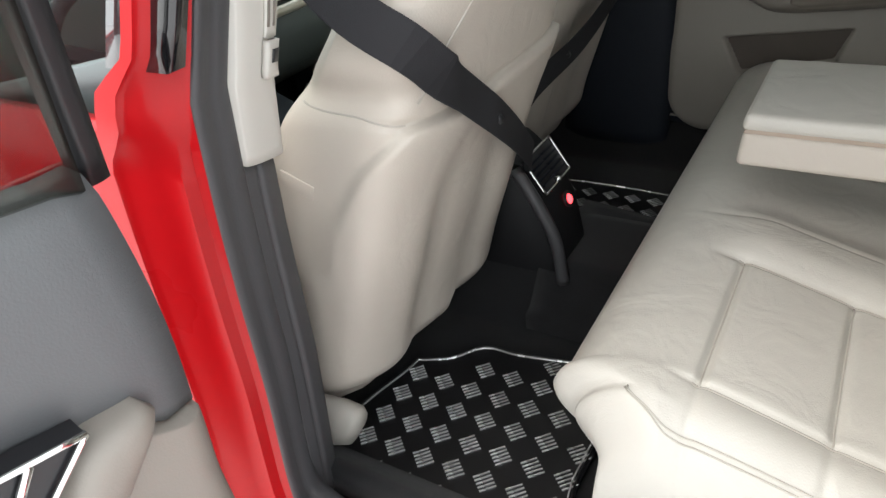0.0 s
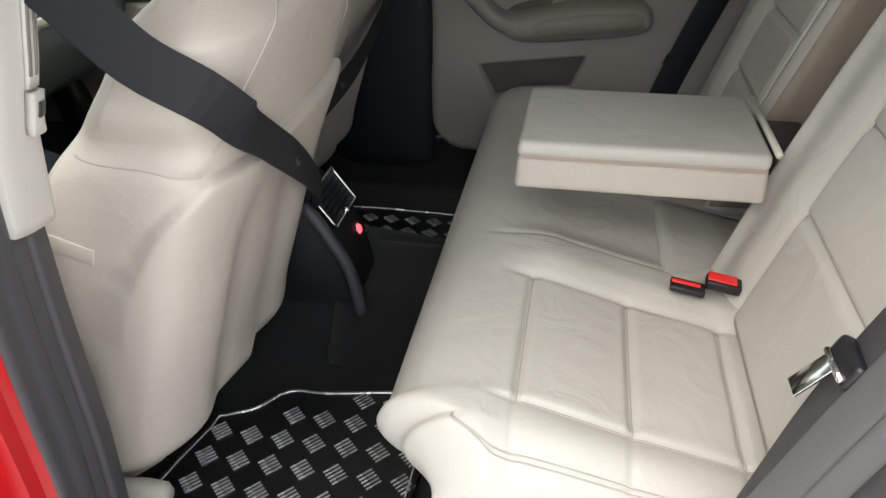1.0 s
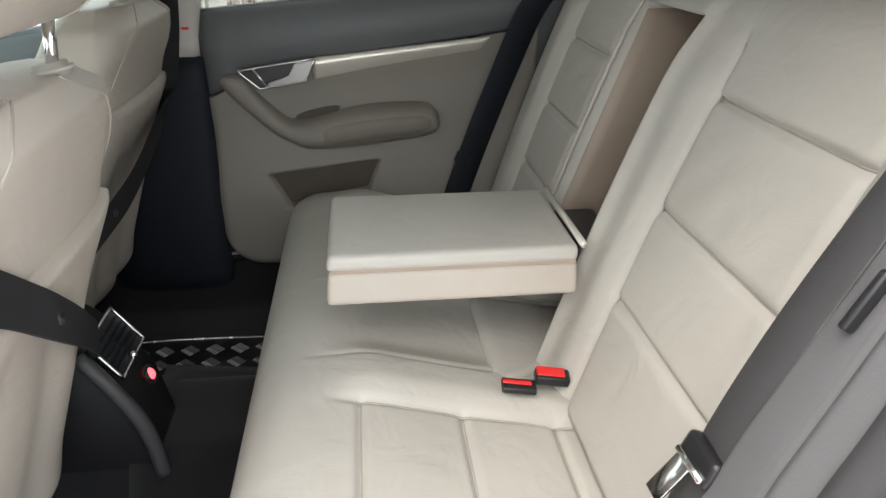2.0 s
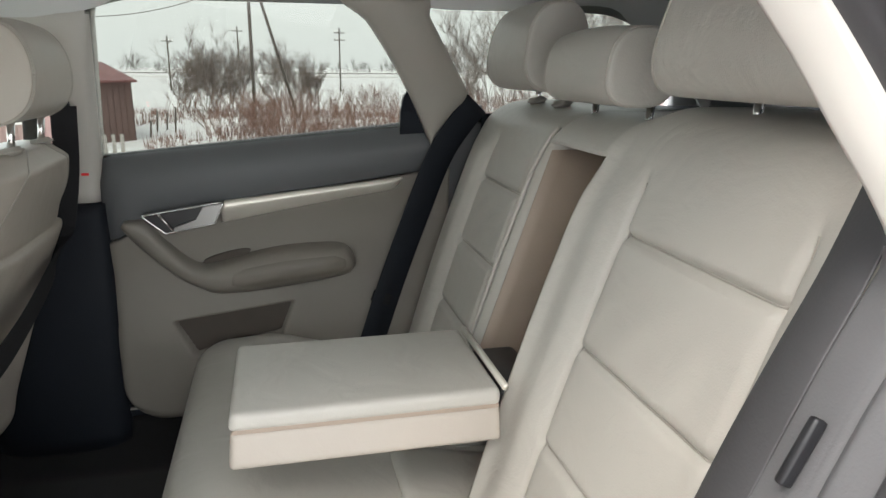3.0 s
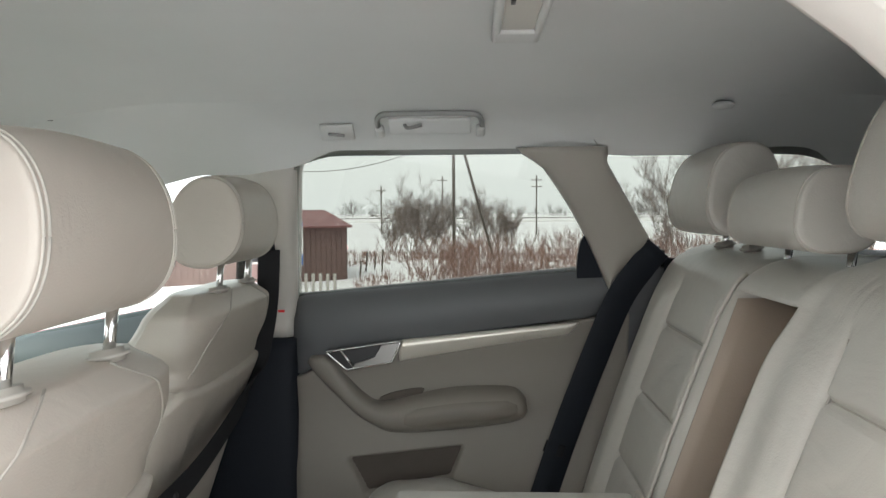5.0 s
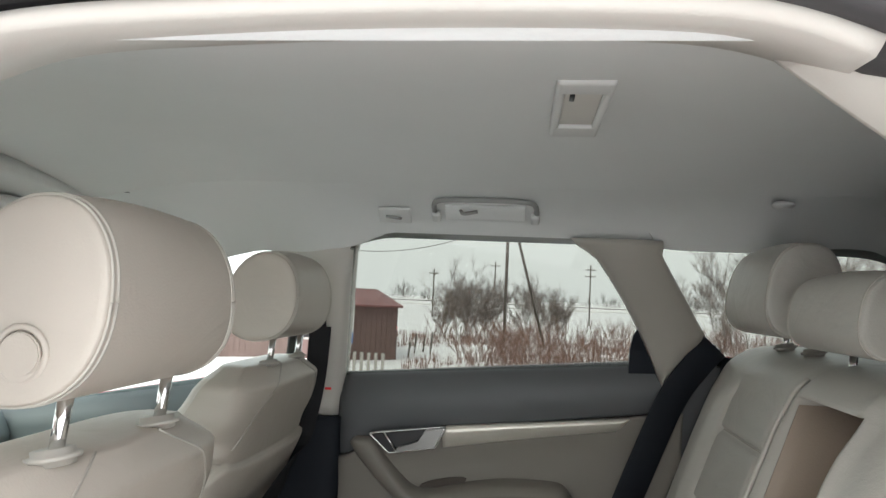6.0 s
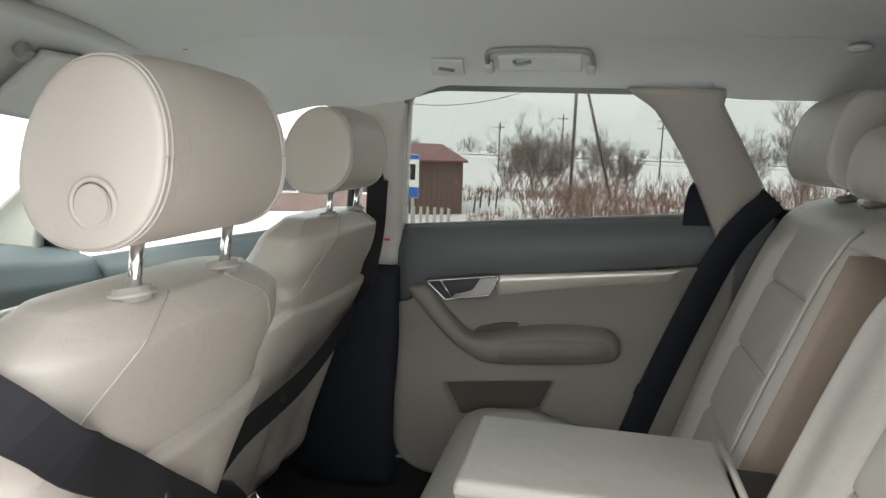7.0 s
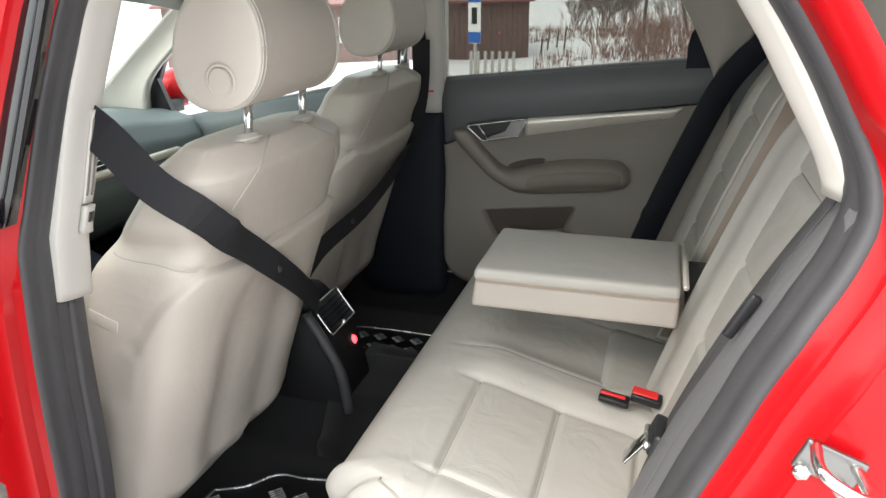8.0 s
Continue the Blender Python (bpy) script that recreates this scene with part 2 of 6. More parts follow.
def block(size, at=(0, 0, 0), bevel=0.004, segs=2, m=None):
    bm = bmesh.new()
    bmesh.ops.create_cube(bm, size=1.0, matrix=Matrix.Diagonal((*size, 1)))
    if bevel:
        bmesh.ops.bevel(bm, geom=bm.edges[:], offset=bevel, segments=segs, affect="EDGES", profile=0.6)
    bm.transform((m if m is not None else Matrix()) if m is not None else Matrix.Translation(at))
    return bm


def disc(r, depth, m, sides=28, bevel=0.0):
    bm = bmesh.new()
    bmesh.ops.create_cone(bm, cap_ends=True, segments=sides, radius1=r, radius2=r, depth=depth)
    if bevel:
        e = [e for e in bm.edges if len(e.link_faces) == 2 and any(len(f.verts) > 4 for f in e.link_faces)]
        bmesh.ops.bevel(bm, geom=e, offset=bevel, segments=2, affect="EDGES")
    bm.transform(m)
    return bm


def torus(R, r, m, n=32, k=8):
    rings = []
    verts, faces = [], []
    for i in range(n):
        a = 2 * math.pi * i / n
        for j in range(k):
            b = 2 * math.pi * j / k
            verts.append(m @ Vector(((R + r * math.cos(b)) * math.cos(a), (R + r * math.cos(b)) * math.sin(a), r * math.sin(b))))
    for i in range(n):
        for j in range(k):
            faces.append((i * k + j, ((i + 1) % n) * k + j, ((i + 1) % n) * k + (j + 1) % k, i * k + (j + 1) % k))
    return mesh(verts, faces)


def plate(outline, back, inset=0.0):
    """A flat plate from a closed outline of 3D places, thickened by back."""
    o = [Vector(p) for p in outline]
    back = Vector(back)
    n = len(o)
    verts = o + [p + back for p in o]
    faces = [tuple(range(n)), tuple(n + i for i in reversed(range(n)))]
    faces += [(i, (i + 1) % n, n + (i + 1) % n, n + i) for i in range(n)]
    return mesh(verts, faces)


def edge_drop(d, r):
    """How far a rounded edge of radius r falls back at the distance d from the rim."""
    if d >= r:
        return 0.0
    d = max(d, 0.0)
    return r - math.sqrt(max(0.0, r * r - (r - d) ** 2))


def groove(d, w=0.006, depth=0.006):
    return depth * math.exp(-(d / w) ** 2) if abs(d) < 4 * w else 0.0


def smooth(a, b, x):
    t = min(1, max(0, (x - a) / (b - a)))
    return t * t * (3 - 2 * t)


def fine(a, b, n, marks=(), w=0.008):
    """Even steps from a to b with extra ones round each mark."""
    s = set(round(v, 5) for v in lin(a, b, n))
    for m in marks:
        for k in (-1.6, -0.9, -0.45, 0, 0.45, 0.9, 1.6):
            v = m + k * w
            if a < v < b:
                s.add(round(v, 5))
    s = sorted(s)
    out = [s[0]]
    for v in s[1:]:
        if v - out[-1] > 0.0015:
            out.append(v)
    return out


# ---- car shell ----
def side_y(z):
    """How far the side of the car stands from its middle plane, at the door seals."""
    return 0.81 if z < 0.95 else 0.81 - 0.30 * (z - 0.95)


def along(table, z):
    """Reads a curve, given as (height, value) pairs, at a height."""
    return float(np.interp(z, [p[0] for p in table], [p[1] for p in table]))


def opening_y(z):
    """Where the seal of the open doorway lies; it leans in above the belt line."""
    return -0.79 + 0.30 * max(0, z - 0.95)


LOOP = [(-0.090, 0.36), (-0.070, 0.564), (-0.062, 0.70), (-0.053, 0.81), (-0.042, 0.90), (-0.032, 0.98), (-0.013, 1.11), (0.001, 1.173), (0.016, 1.234), (0.045, 1.295), (0.11, 1.340), (0.25, 1.362), (0.42, 1.368), (0.58, 1.362),
        (0.67, 1.335), (0.725, 1.295), (0.776, 1.237), (0.816, 1.175), (0.839, 1.131), (0.856, 1.093), (0.861, 1.058), (0.855, 1.034), (0.842, 1.003), (0.817, 0.957), (0.793, 0.902), (0.772, 0.842), (0.747, 0.775), (0.71, 0.66), (0.67, 0.53), (0.61, 0.40), (0.50, 0.335), (0.30, 0.315), (0.0, 0.31), (-0.07, 0.322)]
FRONT_EDGE = [(0.30, -0.095), (0.405, -0.086), (0.564, -0.070), (0.70, -0.062), (0.81, -0.053), (0.90, -0.042)]
REAR_EDGE = [(0.40, 0.61), (0.53, 0.67), (0.66, 0.71), (0.775, 0.747), (0.842, 0.772), (0.902, 0.793), (0.957, 0.817), (1.003, 0.842), (1.034, 0.855), (1.058, 0.861)]


def opening(rows, taper):
    """Rings round the open doorway: (way in from the seal plane, offset at its front, offset at its rear)."""
    count = 200
    pts = spline([(x, z, 0) for x, z in LOOP], count, closed=True)
    cen = Vector((0.38, 0.82, 0))
    rings = []
    for dy, of, orr in rows + [rows[0]]:
        ring = []
        for i, p in enumerate(pts):
            t = (pts[(i + 2) % count] - pts[i - 2]).normalized()
            n = Vector((t.y, -t.x, 0))
            if n.dot(p - cen) < 0:
                n = -n
            k = smooth(0.06, 0.35, p.x)
            o = of + (orr - of) * k
            if taper:
                front = 1 - 0.42 * smooth(0.885, 0.945, p.y) - 0.33 * smooth(0.965, 1.01, p.y)
                rear = 1 - 0.90 * smooth(1.05, 1.15, p.y)
                o *= front + (rear - front) * k
            q = p + n * o
            ring.append((q.x, opening_y(p.y) + dy, q.y))
        rings.append(ring)
    return loft(rings, cap=False)


def build_shell():
    # floor, with the tunnel down the middle
    def floor_z(x, y):
        d = abs(y - CY)
        return 0.205 + 0.12 * (1 - smooth(0.10, 0.20, d)) + 0.10 * smooth(0.60, 0.72, d) - 0.10 * smooth(0.2, 0.36, x) * (1 - smooth(0.10, 0.20, d))

    bm = sheet(lambda x, y: (x, y, floor_z(x, y) + (0.03 * smooth(0.22, 0.34, x))), fine(-1.35, 1.95, 60), fine(-0.70, 0.76, 60), (0, 0, -0.06))
    structure("floor", bm, CARPET, "black carpet over the car floor", "floor")

    # headliner and roof skin
    def roof_z(x, y):
        d = abs(y - CY)
        z = 1.462 - 0.29 * d * d
        z -= 0.10 * max(0, x - 1.15) ** 1.6 + 0.16 * max(0, -0.15 - x) ** 1.8
        return z

    ys = lin(CY - 0.645, CY + 0.575, 50)
    bm = sheet(lambda x, y: (x, y, roof_z(x, y)), lin(-0.72, 1.75, 50), ys, (0, 0, 0.014))
    structure("ceiling", bm, HEADLINER, "light grey woven headliner", "ceiling")
    ys = lin(CY - 0.62, CY + 0.62, 40)
    bm = sheet(lambda x, y: (x, y, roof_z(x, y) + 0.045), lin(-0.74, 1.80, 40), ys, (0, 0, 0.012))
    structure("roof", bm, RED_PAINT, "red painted steel car roof", "roof")

    # open doorway on the camera's side
    bm = opening([(0.004, 0.014, 0.012), (-0.003, 0.002, 0.003), (-0.002, -0.003, -0.004), (0.008, -0.001, -0.008), (0.018, 0.002, -0.008), (0.026, 0.006, -0.007), (0.030, 0.004, -0.010), (0.046, 0.006, -0.013), (0.056, 0.011, -0.014), (0.060, 0.020, -0.010), (0.058, 0.05, 0.03), (0.01, 0.05, 0.04)], False)
    structure("door_seal_left", bm, GREY_SEAL, "dark grey rubber and plastic door seal", "seal")
    bm = opening([(0.03, 0.04, 0.03), (0.0, -0.002, 0.001), (-0.006, 0.014, 0.016), (-0.019, 0.019, 0.021), (-0.027, 0.040, 0.043), (-0.039, 0.047, 0.049), (-0.045, 0.068, 0.100), (-0.054, 0.073, 0.170), (-0.057, 0.115, 0.30), (-0.03, 0.118, 0.30), (0.04, 0.06, 0.06)], True)
    frame_ob = structure("door_frame_left", bm, RED_PAINT, "glossy red steel frame of the rear door opening", "body frame")
    sharpen(frame_ob, 48)

    # quarter panels and sill skins
    for side, nm in ((-1, "left"), (1, "right")):
        def skin(x, z, side=side):
            b = 0.02 * math.exp(-((z - 0.80) / 0.25) ** 2)
            return (x, CY + side * (0.845 + b + 0.02 * smooth(1.2, 1.6, x) - 0.45 * max(0, z - 0.98)), z)
        bm = sheet(skin, lin(0.93, 2.0, 24), lin(0.28, 1.06, 20), (0, -side * 0.02, 0))
        structure("quarter_panel_" + nm, bm, RED_PAINT, "glossy red rear quarter panel of the car", "body panel")
        bm = sheet(lambda x, z, side=side: (x, CY + side * (0.83 + 0.02 * math.sin((z - 0.16) * 20)), z), lin(-1.2, 1.0, 20), lin(0.14, 0.285, 6), (0, -side * 0.03, 0))
        structure("sill_" + nm, bm, RED_PAINT, "glossy red door sill of the car", "sill")
    # tread plate along the far sill
    for side, nm in ((-1, "left"), (1, "right")):
        if side < 0:
            continue
        bm = block((0.62, 0.05, 0.022), (0.26, CY + side * 0.715, 0.318), 0.006)
        structure("sill_plate_" + nm, bm, NAVY, "dark plastic sill plate inside the door", "trim")
        bm = block((0.50, 0.012, 0.004), (0.05, CY + side * 0.688, 0.331), 0.001)
        structure("sill_strip_" + nm, bm, SATIN, "thin satin metal strip on the door sill", "trim")

    # rear wheel-arch trims beside the bench
    for side, nm in ((-1, "left"), (1, "right")):
        if side > 0:
            prof = [(0.71, 0.34), (0.715, 0.60), (0.748, 0.76), (0.802, 0.90), (0.832, 1.03), (0.85, 1.065), (0.95, 1.10), (0.95, 0.34)]
            bm = plate([(x + 0.002, CY + side * 0.765, z) for x, z in prof], (0, -side * 0.085, 0))
            bmesh.ops.bevel(bm, geom=bm.edges[:], offset=0.014, segments=3, affect="EDGES")
        else:
            inner = [(0.40, 0.61), (0.45, 0.625), (0.60, 0.672), (0.68, 0.697), (0.772, 0.730), (0.86, 0.770), (0.915, 0.795), (0.971, 0.820), (1.04, 0.857)]

            def arch(u, z):
                x0, x1 = along(REAR_EDGE, z) - 0.010, along(inner, z)
                x = x0 + (x1 - x0) * u - 0.006 * math.sin(math.pi * u) + groove(u - 0.42, 0.05, 0.006) + 0.004 * smooth(0.44, 0.50, u)
                return (x + 0.02 * smooth(0.94, 1.0, u), -0.735 + 0.103 * u, z)
            bm = sheet(arch, lin(0, 1, 40), lin(0.40, 1.056, 40), (0.09, 0, 0))
        sharpen(structure("wheel_arch_trim_" + nm, bm, GREY_TRIM if side > 0 else ARCH_GREY, "charcoal plastic trim over the wheel arch", "trim"))
        # body behind the bench
        bm = sheet(lambda x, z, side=side: (x, CY + side * (0.70 - 0.30 * max(0, z - 1.0)), z), lin(0.95, 1.95, 8), lin(0.25, 1.065, 8), (0, side * 0.03, 0))
        structure("boot_side_" + nm, bm, NAVY, "dark luggage bay side trim", "trim")
        # rear pillar ahead of the tailgate
        bm = sheet(lambda x, z, side=side: (x + 0.30 * (1.33 - z) + 0.08, CY + side * (0.70 - 0.42 * max(0, z - 1.0)), z), lin(1.33, 1.62, 8), lin(1.03, 1.40, 8), (0, side * 0.03, 0))
        structure("rear_pillar_" + nm, bm, HEADLINER, "grey fabric trim of the rear pillar", "pillar")
        bm = sheet(lambda u, z, side=side: (1.52 + 0.30 * (1.33 - z) + (max(1.62, 1.975 - 0.9 * (z - 1.04)) - 1.52 - 0.30 * (1.33 - z)) * u, CY + side * (0.735 - 0.42 * max(0, z - 1.0)), z), lin(0, 1, 8), lin(1.03, 1.43, 10), (0, side * 0.015, 0))
        structure("rear_pillar_skin_" + nm, bm, RED_PAINT, "glossy red outer skin of the rear pillar", "body panel")
    bm = sheet(lambda y, z: (1.95 - 0.35 * max(0, z - 1.0), y, z), lin(-0.68, 0.74, 8), lin(0.25, 1.125, 6), (0.03, 0, 0))
    structure("tailgate", bm, NAVY, "dark inner trim of the closed tailgate", "tailgate")
    bm = sheet(lambda y, z: (1.95 - 0.9 * (z - 1.04), y, z), lin(-0.60, 0.66, 6), lin(1.13, 1.37, 6), (0.004, 0, 0))
    tagged(structure("window_1", bm, LIGHT_CUT_GLASS, "unseen tailgate window darkened to cut light", "window"))

    bm = sheet(lambda x, y: (x, y, 1.088 + 0.012 * math.exp(-((x - 1.06) / 0.03) ** 2) - 0.01 * smooth(1.2, 1.9, x)), fine(1.02, 1.90, 24, (1.06,), 0.02), lin(-0.63, 0.69, 8), (0, 0, -0.012))
    structure("luggage_cover", bm, NAVY, "dark roller cover drawn over the luggage bay", "luggage cover")
    for side, nm in ((-1, "left"), (1, "right")):
        def tail_post(u, z, side=side, out=0.0):
            return (1.55 + (max(1.60, 1.965 - 0.9 * (z - 1.04)) - 1.55) * u, CY + side * (0.70 + out - 0.42 * max(0, z - 1.0)), z)
        bm = sheet(tail_post, lin(0, 1, 6), lin(1.03, 1.41, 8), (0, side * 0.03, 0))
        structure("tailgate_post_" + nm, bm, HEADLINER, "grey trim beside the tailgate", "pillar")
    bm = sheet(lambda x, y: (x, y, 1.46 - 0.10 * (x - 1.15) ** 1.6 - 0.29 * (y - CY) ** 2 - 0.05), lin(1.62, 1.80, 5), lin(CY - 0.58, CY + 0.58, 14), (0, 0, 0.03))
    structure("tailgate_header", bm, HEADLINER, "grey trim above the tailgate window", "trim")

    # pillars between front and rear doors
    def post(u, z):
        w0, w1 = -0.048 - 0.15 * smooth(1.19, 1.285, z), 0.020
        bulge = 0.018 * (1 - (2 * u - 1) ** 4)
        return (w0 + (w1 - w0) * u + 0.10 * max(0, z - 0.85), CY + side_y(z) - 0.125 - bulge * (1 - smooth(1.24, 1.30, z)) + 0.07 * smooth(1.285, 1.345, z), z)
    structure("pillar_trim_right", sheet(post, lin(0, 1, 16), lin(0.87, 1.36, 20), (0, 0.05, 0)), BEIGE_PALE, "pale beige plastic pillar trim above the belt line", "pillar")

    def lower(u, z):
        w0 = -0.055 - 0.10 * smooth(0.85, 0.35, z) - 0.12 * smooth(0.84, 0.70, z)
        return (w0 + (0.032 - w0) * u, CY + 0.665 - 0.015 * (1 - (2 * u - 1) ** 4), z)
    structure("pillar_lower_right", sheet(lower, lin(0, 1, 12), lin(0.24, 0.868, 16), (0, 0.06, 0)), NAVY, "dark plastic lower pillar cover", "pillar")
    outer = [(0.82, -0.062), (0.854, -0.052), (0.961, -0.033), (1.031, -0.029), (1.099, -0.022), (1.167, -0.009), (1.233, 0.003), (1.37, 0.03)]
    inner = [(0.82, -0.074), (0.834, -0.068), (0.94, -0.050), (1.0, -0.041), (1.089, -0.034), (1.14, -0.024), (1.231, -0.004), (1.37, 0.025)]

    def near_post(u, v):
        zb = 0.860 - 0.017 * u
        z = zb + (1.36 - zb) * v
        x = along(outer, z) * (1 - u) + along(inner, z) * u
        return (x + 0.005 * (1 - (2 * u - 1) ** 4), -0.738 + 0.30 * max(0, z - 0.95) + 0.070 * u, z)
    pt = structure("pillar_trim_left", sheet(near_post, lin(0, 1, 24), lin(0, 1, 40), (-0.05, 0.002, 0)), BEIGE_PALE, "pale beige plastic pillar trim above the belt line", "pillar")
    # slotted guide of the belt adjuster on the pillar
    near = lambda u, v, d: Vector(near_post(u, v)) + Vector((d, -0.3 * d, 0))
    part("guide_plate", sheet(lambda u, v: near(u, v, 0.004), lin(0.60, 0.98, 6), lin(0.26, 0.49, 16), (-0.004, 0.001, 0)), BEIGE_PALE, pt, "raised pale guide plate")
    for u0, u1 in ((0.64, 0.70), (0.80, 0.86)):
        part("guide_slot", sheet(lambda u, v: near(u, v, 0.0055), lin(u0, u1, 3), lin(0.28, 0.47, 16), (-0.002, 0.0005, 0)), PAD_BROWN, pt, "narrow brown guide slot")
    part("adjuster", sheet(lambda u, v: near(u, v, 0.011), lin(0.58, 1.0, 6), lin(0.185, 0.255, 6), (-0.010, 0.003, 0)), BEIGE_PALE, pt, "pale belt height catch")
    part("catch_window", sheet(lambda u, v: near(u, v, 0.0125), lin(0.72, 0.96, 4), lin(0.215, 0.24, 4), (-0.002, 0.0005, 0)), BLACK, pt, "dark slot in the catch")

    def near_lower(u, z):
        foot = [(0.24, -0.125), (0.30, -0.118), (0.40, -0.106), (0.55, -0.090), (0.65, -0.086), (0.767, -0.081), (0.87, -0.074)]
        x0 = along(FRONT_EDGE, z) - 0.010
        x = x0 + (along(foot, z) - x0) * u
        return (x + 0.005 * math.sin(math.pi * u) - groove(u - 0.40, 0.06, 0.006), -0.738 + 0.060 * u, z - 0.028 * u * smooth(0.7, 0.87, z))
    structure("pillar_lower_left", sheet(near_lower, lin(0, 1, 30), lin(0.26, 0.866, 30), (-0.06, 0.002, 0)), GREY_SEAL, "dark plastic lower pillar cover", "pillar")
    # added dark panel: shades the far door gap and stops outside light
    bm = plate([(-0.20, 0.775, 0.25), (0.10, 0.775, 0.25), (0.055, 0.775, 0.40), (0.055, 0.775, 0.955), (-0.20, 0.775, 0.955)], (0, 0.02, 0))
    structure("gap_shade_right", bm, NAVY, "added dark panel for the shaded gap between the far doors", "pillar", smooth=False)
    # outer faces of the pillar, black cover and red skin
    bm = sheet(lambda u, z: (-0.105 + 0.085 * u + 0.20 * (z - 0.995), opening_y(z) - 0.040, z), lin(0, 1, 6), lin(0.992, 1.33, 10), (0, 0.02, 0))
    structure("pillar_cover_left", bm, GLOSS_BLACK, "gloss black outer pillar cover", "pillar")

    # trims behind the rear doors, up to the roof
    for side, nm in ((1, "right"), (-1, "left")):
        def cpost(u, v, side=side):
            # v runs up the slanted pillar
            if side > 0:
                z = 0.985 + v * 0.343
                h = (z - 0.985) / 0.370
                left = 0.812 - 0.225 * h + 0.02 * math.sin(math.pi * h) - 0.030 * smooth(0.86, 1.0, v)
                right = min(0.912, 0.757 + 0.63 * (1.335 - z), 0.812 + 0.75 * (z - 1.004))
                x = left + (max(right + 0.022 * smooth(0.88, 1.0, v), left + 0.004) - left) * u
                return (x, CY + side * (0.665 - 0.33 * max(0, z - 0.98) - 0.02 * (1 - (2 * u - 1) ** 2)), z)
            z = 1.054 + v * 0.286
            far = [(1.052, 0.852), (1.072, 0.848), (1.105, 0.832), (1.139, 0.814), (1.192, 0.784), (1.236, 0.757), (1.272, 0.722), (1.34, 0.655)]
            close = [(1.052, 0.836), (1.07, 0.833), (1.10, 0.819), (1.139, 0.796), (1.19, 0.767), (1.235, 0.737), (1.275, 0.703), (1.34, 0.63)]
            x = along(far, z) * (1 - u) + along(close, z) * u
            return (x - 0.003 * math.sin(math.pi * u), -0.738 + 0.30 * (z - 0.95) + 0.036 * u, z)
        bm = sheet(cpost, lin(0, 1, 12), lin(0, 1, 24), (0, 0.03, 0) if side > 0 else (0.03, 0.004, 0.01))
        # far side takes the shaded beige, near side the daylit one
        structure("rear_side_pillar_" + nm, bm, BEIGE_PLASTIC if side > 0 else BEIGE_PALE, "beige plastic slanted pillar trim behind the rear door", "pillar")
    def reveal(u, v):
        z = 1.01 + v * 0.335
        x = min(0.912, 0.757 + 0.63 * (1.335 - z), 0.812 + 0.75 * (z - 1.004))
        return (x + 0.001 + 0.010 * u, CY + 0.668 - 0.33 * max(0, z - 0.98) + 0.045 * u, z)
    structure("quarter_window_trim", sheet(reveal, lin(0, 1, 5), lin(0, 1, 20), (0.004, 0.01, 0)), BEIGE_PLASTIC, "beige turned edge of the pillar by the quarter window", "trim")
    # roof rail trim over the near door, pale, and headliner edge over the far door
    pts = spline([(0.085, CY - 0.655, 1.315), (0.16, CY - 0.650, 1.342), (0.28, CY - 0.648, 1.352), (0.42, CY - 0.648, 1.356), (0.56, CY - 0.648, 1.354), (0.62, CY - 0.648, 1.346), (0.665, CY - 0.650, 1.328)], 40)
    bm = ribbon(pts, 0.075, 0.014, lambda k: (0, 1, 0.15))
    structure("roof_rail_trim_left", bm, BEIGE_PALE, "pale beige trim along the roof rail", "trim")
    bm = sheet(lambda x, v: (x, CY + 0.400 + 0.180 * v, 1.4154 - 0.0418 * v - 0.0580 * v ** 3 - 0.10 * max(0, x - 1.15) ** 1.6 - 2.1 * max(0, x - 1.20) ** 2 * v - 0.03 * smooth(0.16, 0.02, x) * v - min(0.05, 0.012 + 0.25 * max(0, -0.17 - x)) * smooth(0.03, -0.06, x) * v - 0.006 * smooth(0.74, 0.84, x) * v), lin(-0.62, 1.53, 80), lin(0, 1, 18), (0, 0.02, 0.012))
    sharpen(structure("roof_rail_trim_right", bm, HEADLINER, "grey headliner edge over the side windows", "trim"), 50)
    bm = sheet(lambda x, v: (x, CY + 0.655 - 0.035 * v, 1.382 + 0.03 * v), lin(-0.65, 1.5, 20), lin(0, 1, 4), (0, 0.03, 0.01))
    structure("roof_side_right", bm, RED_PAINT, "red outer roof edge", "roof")


build_shell()


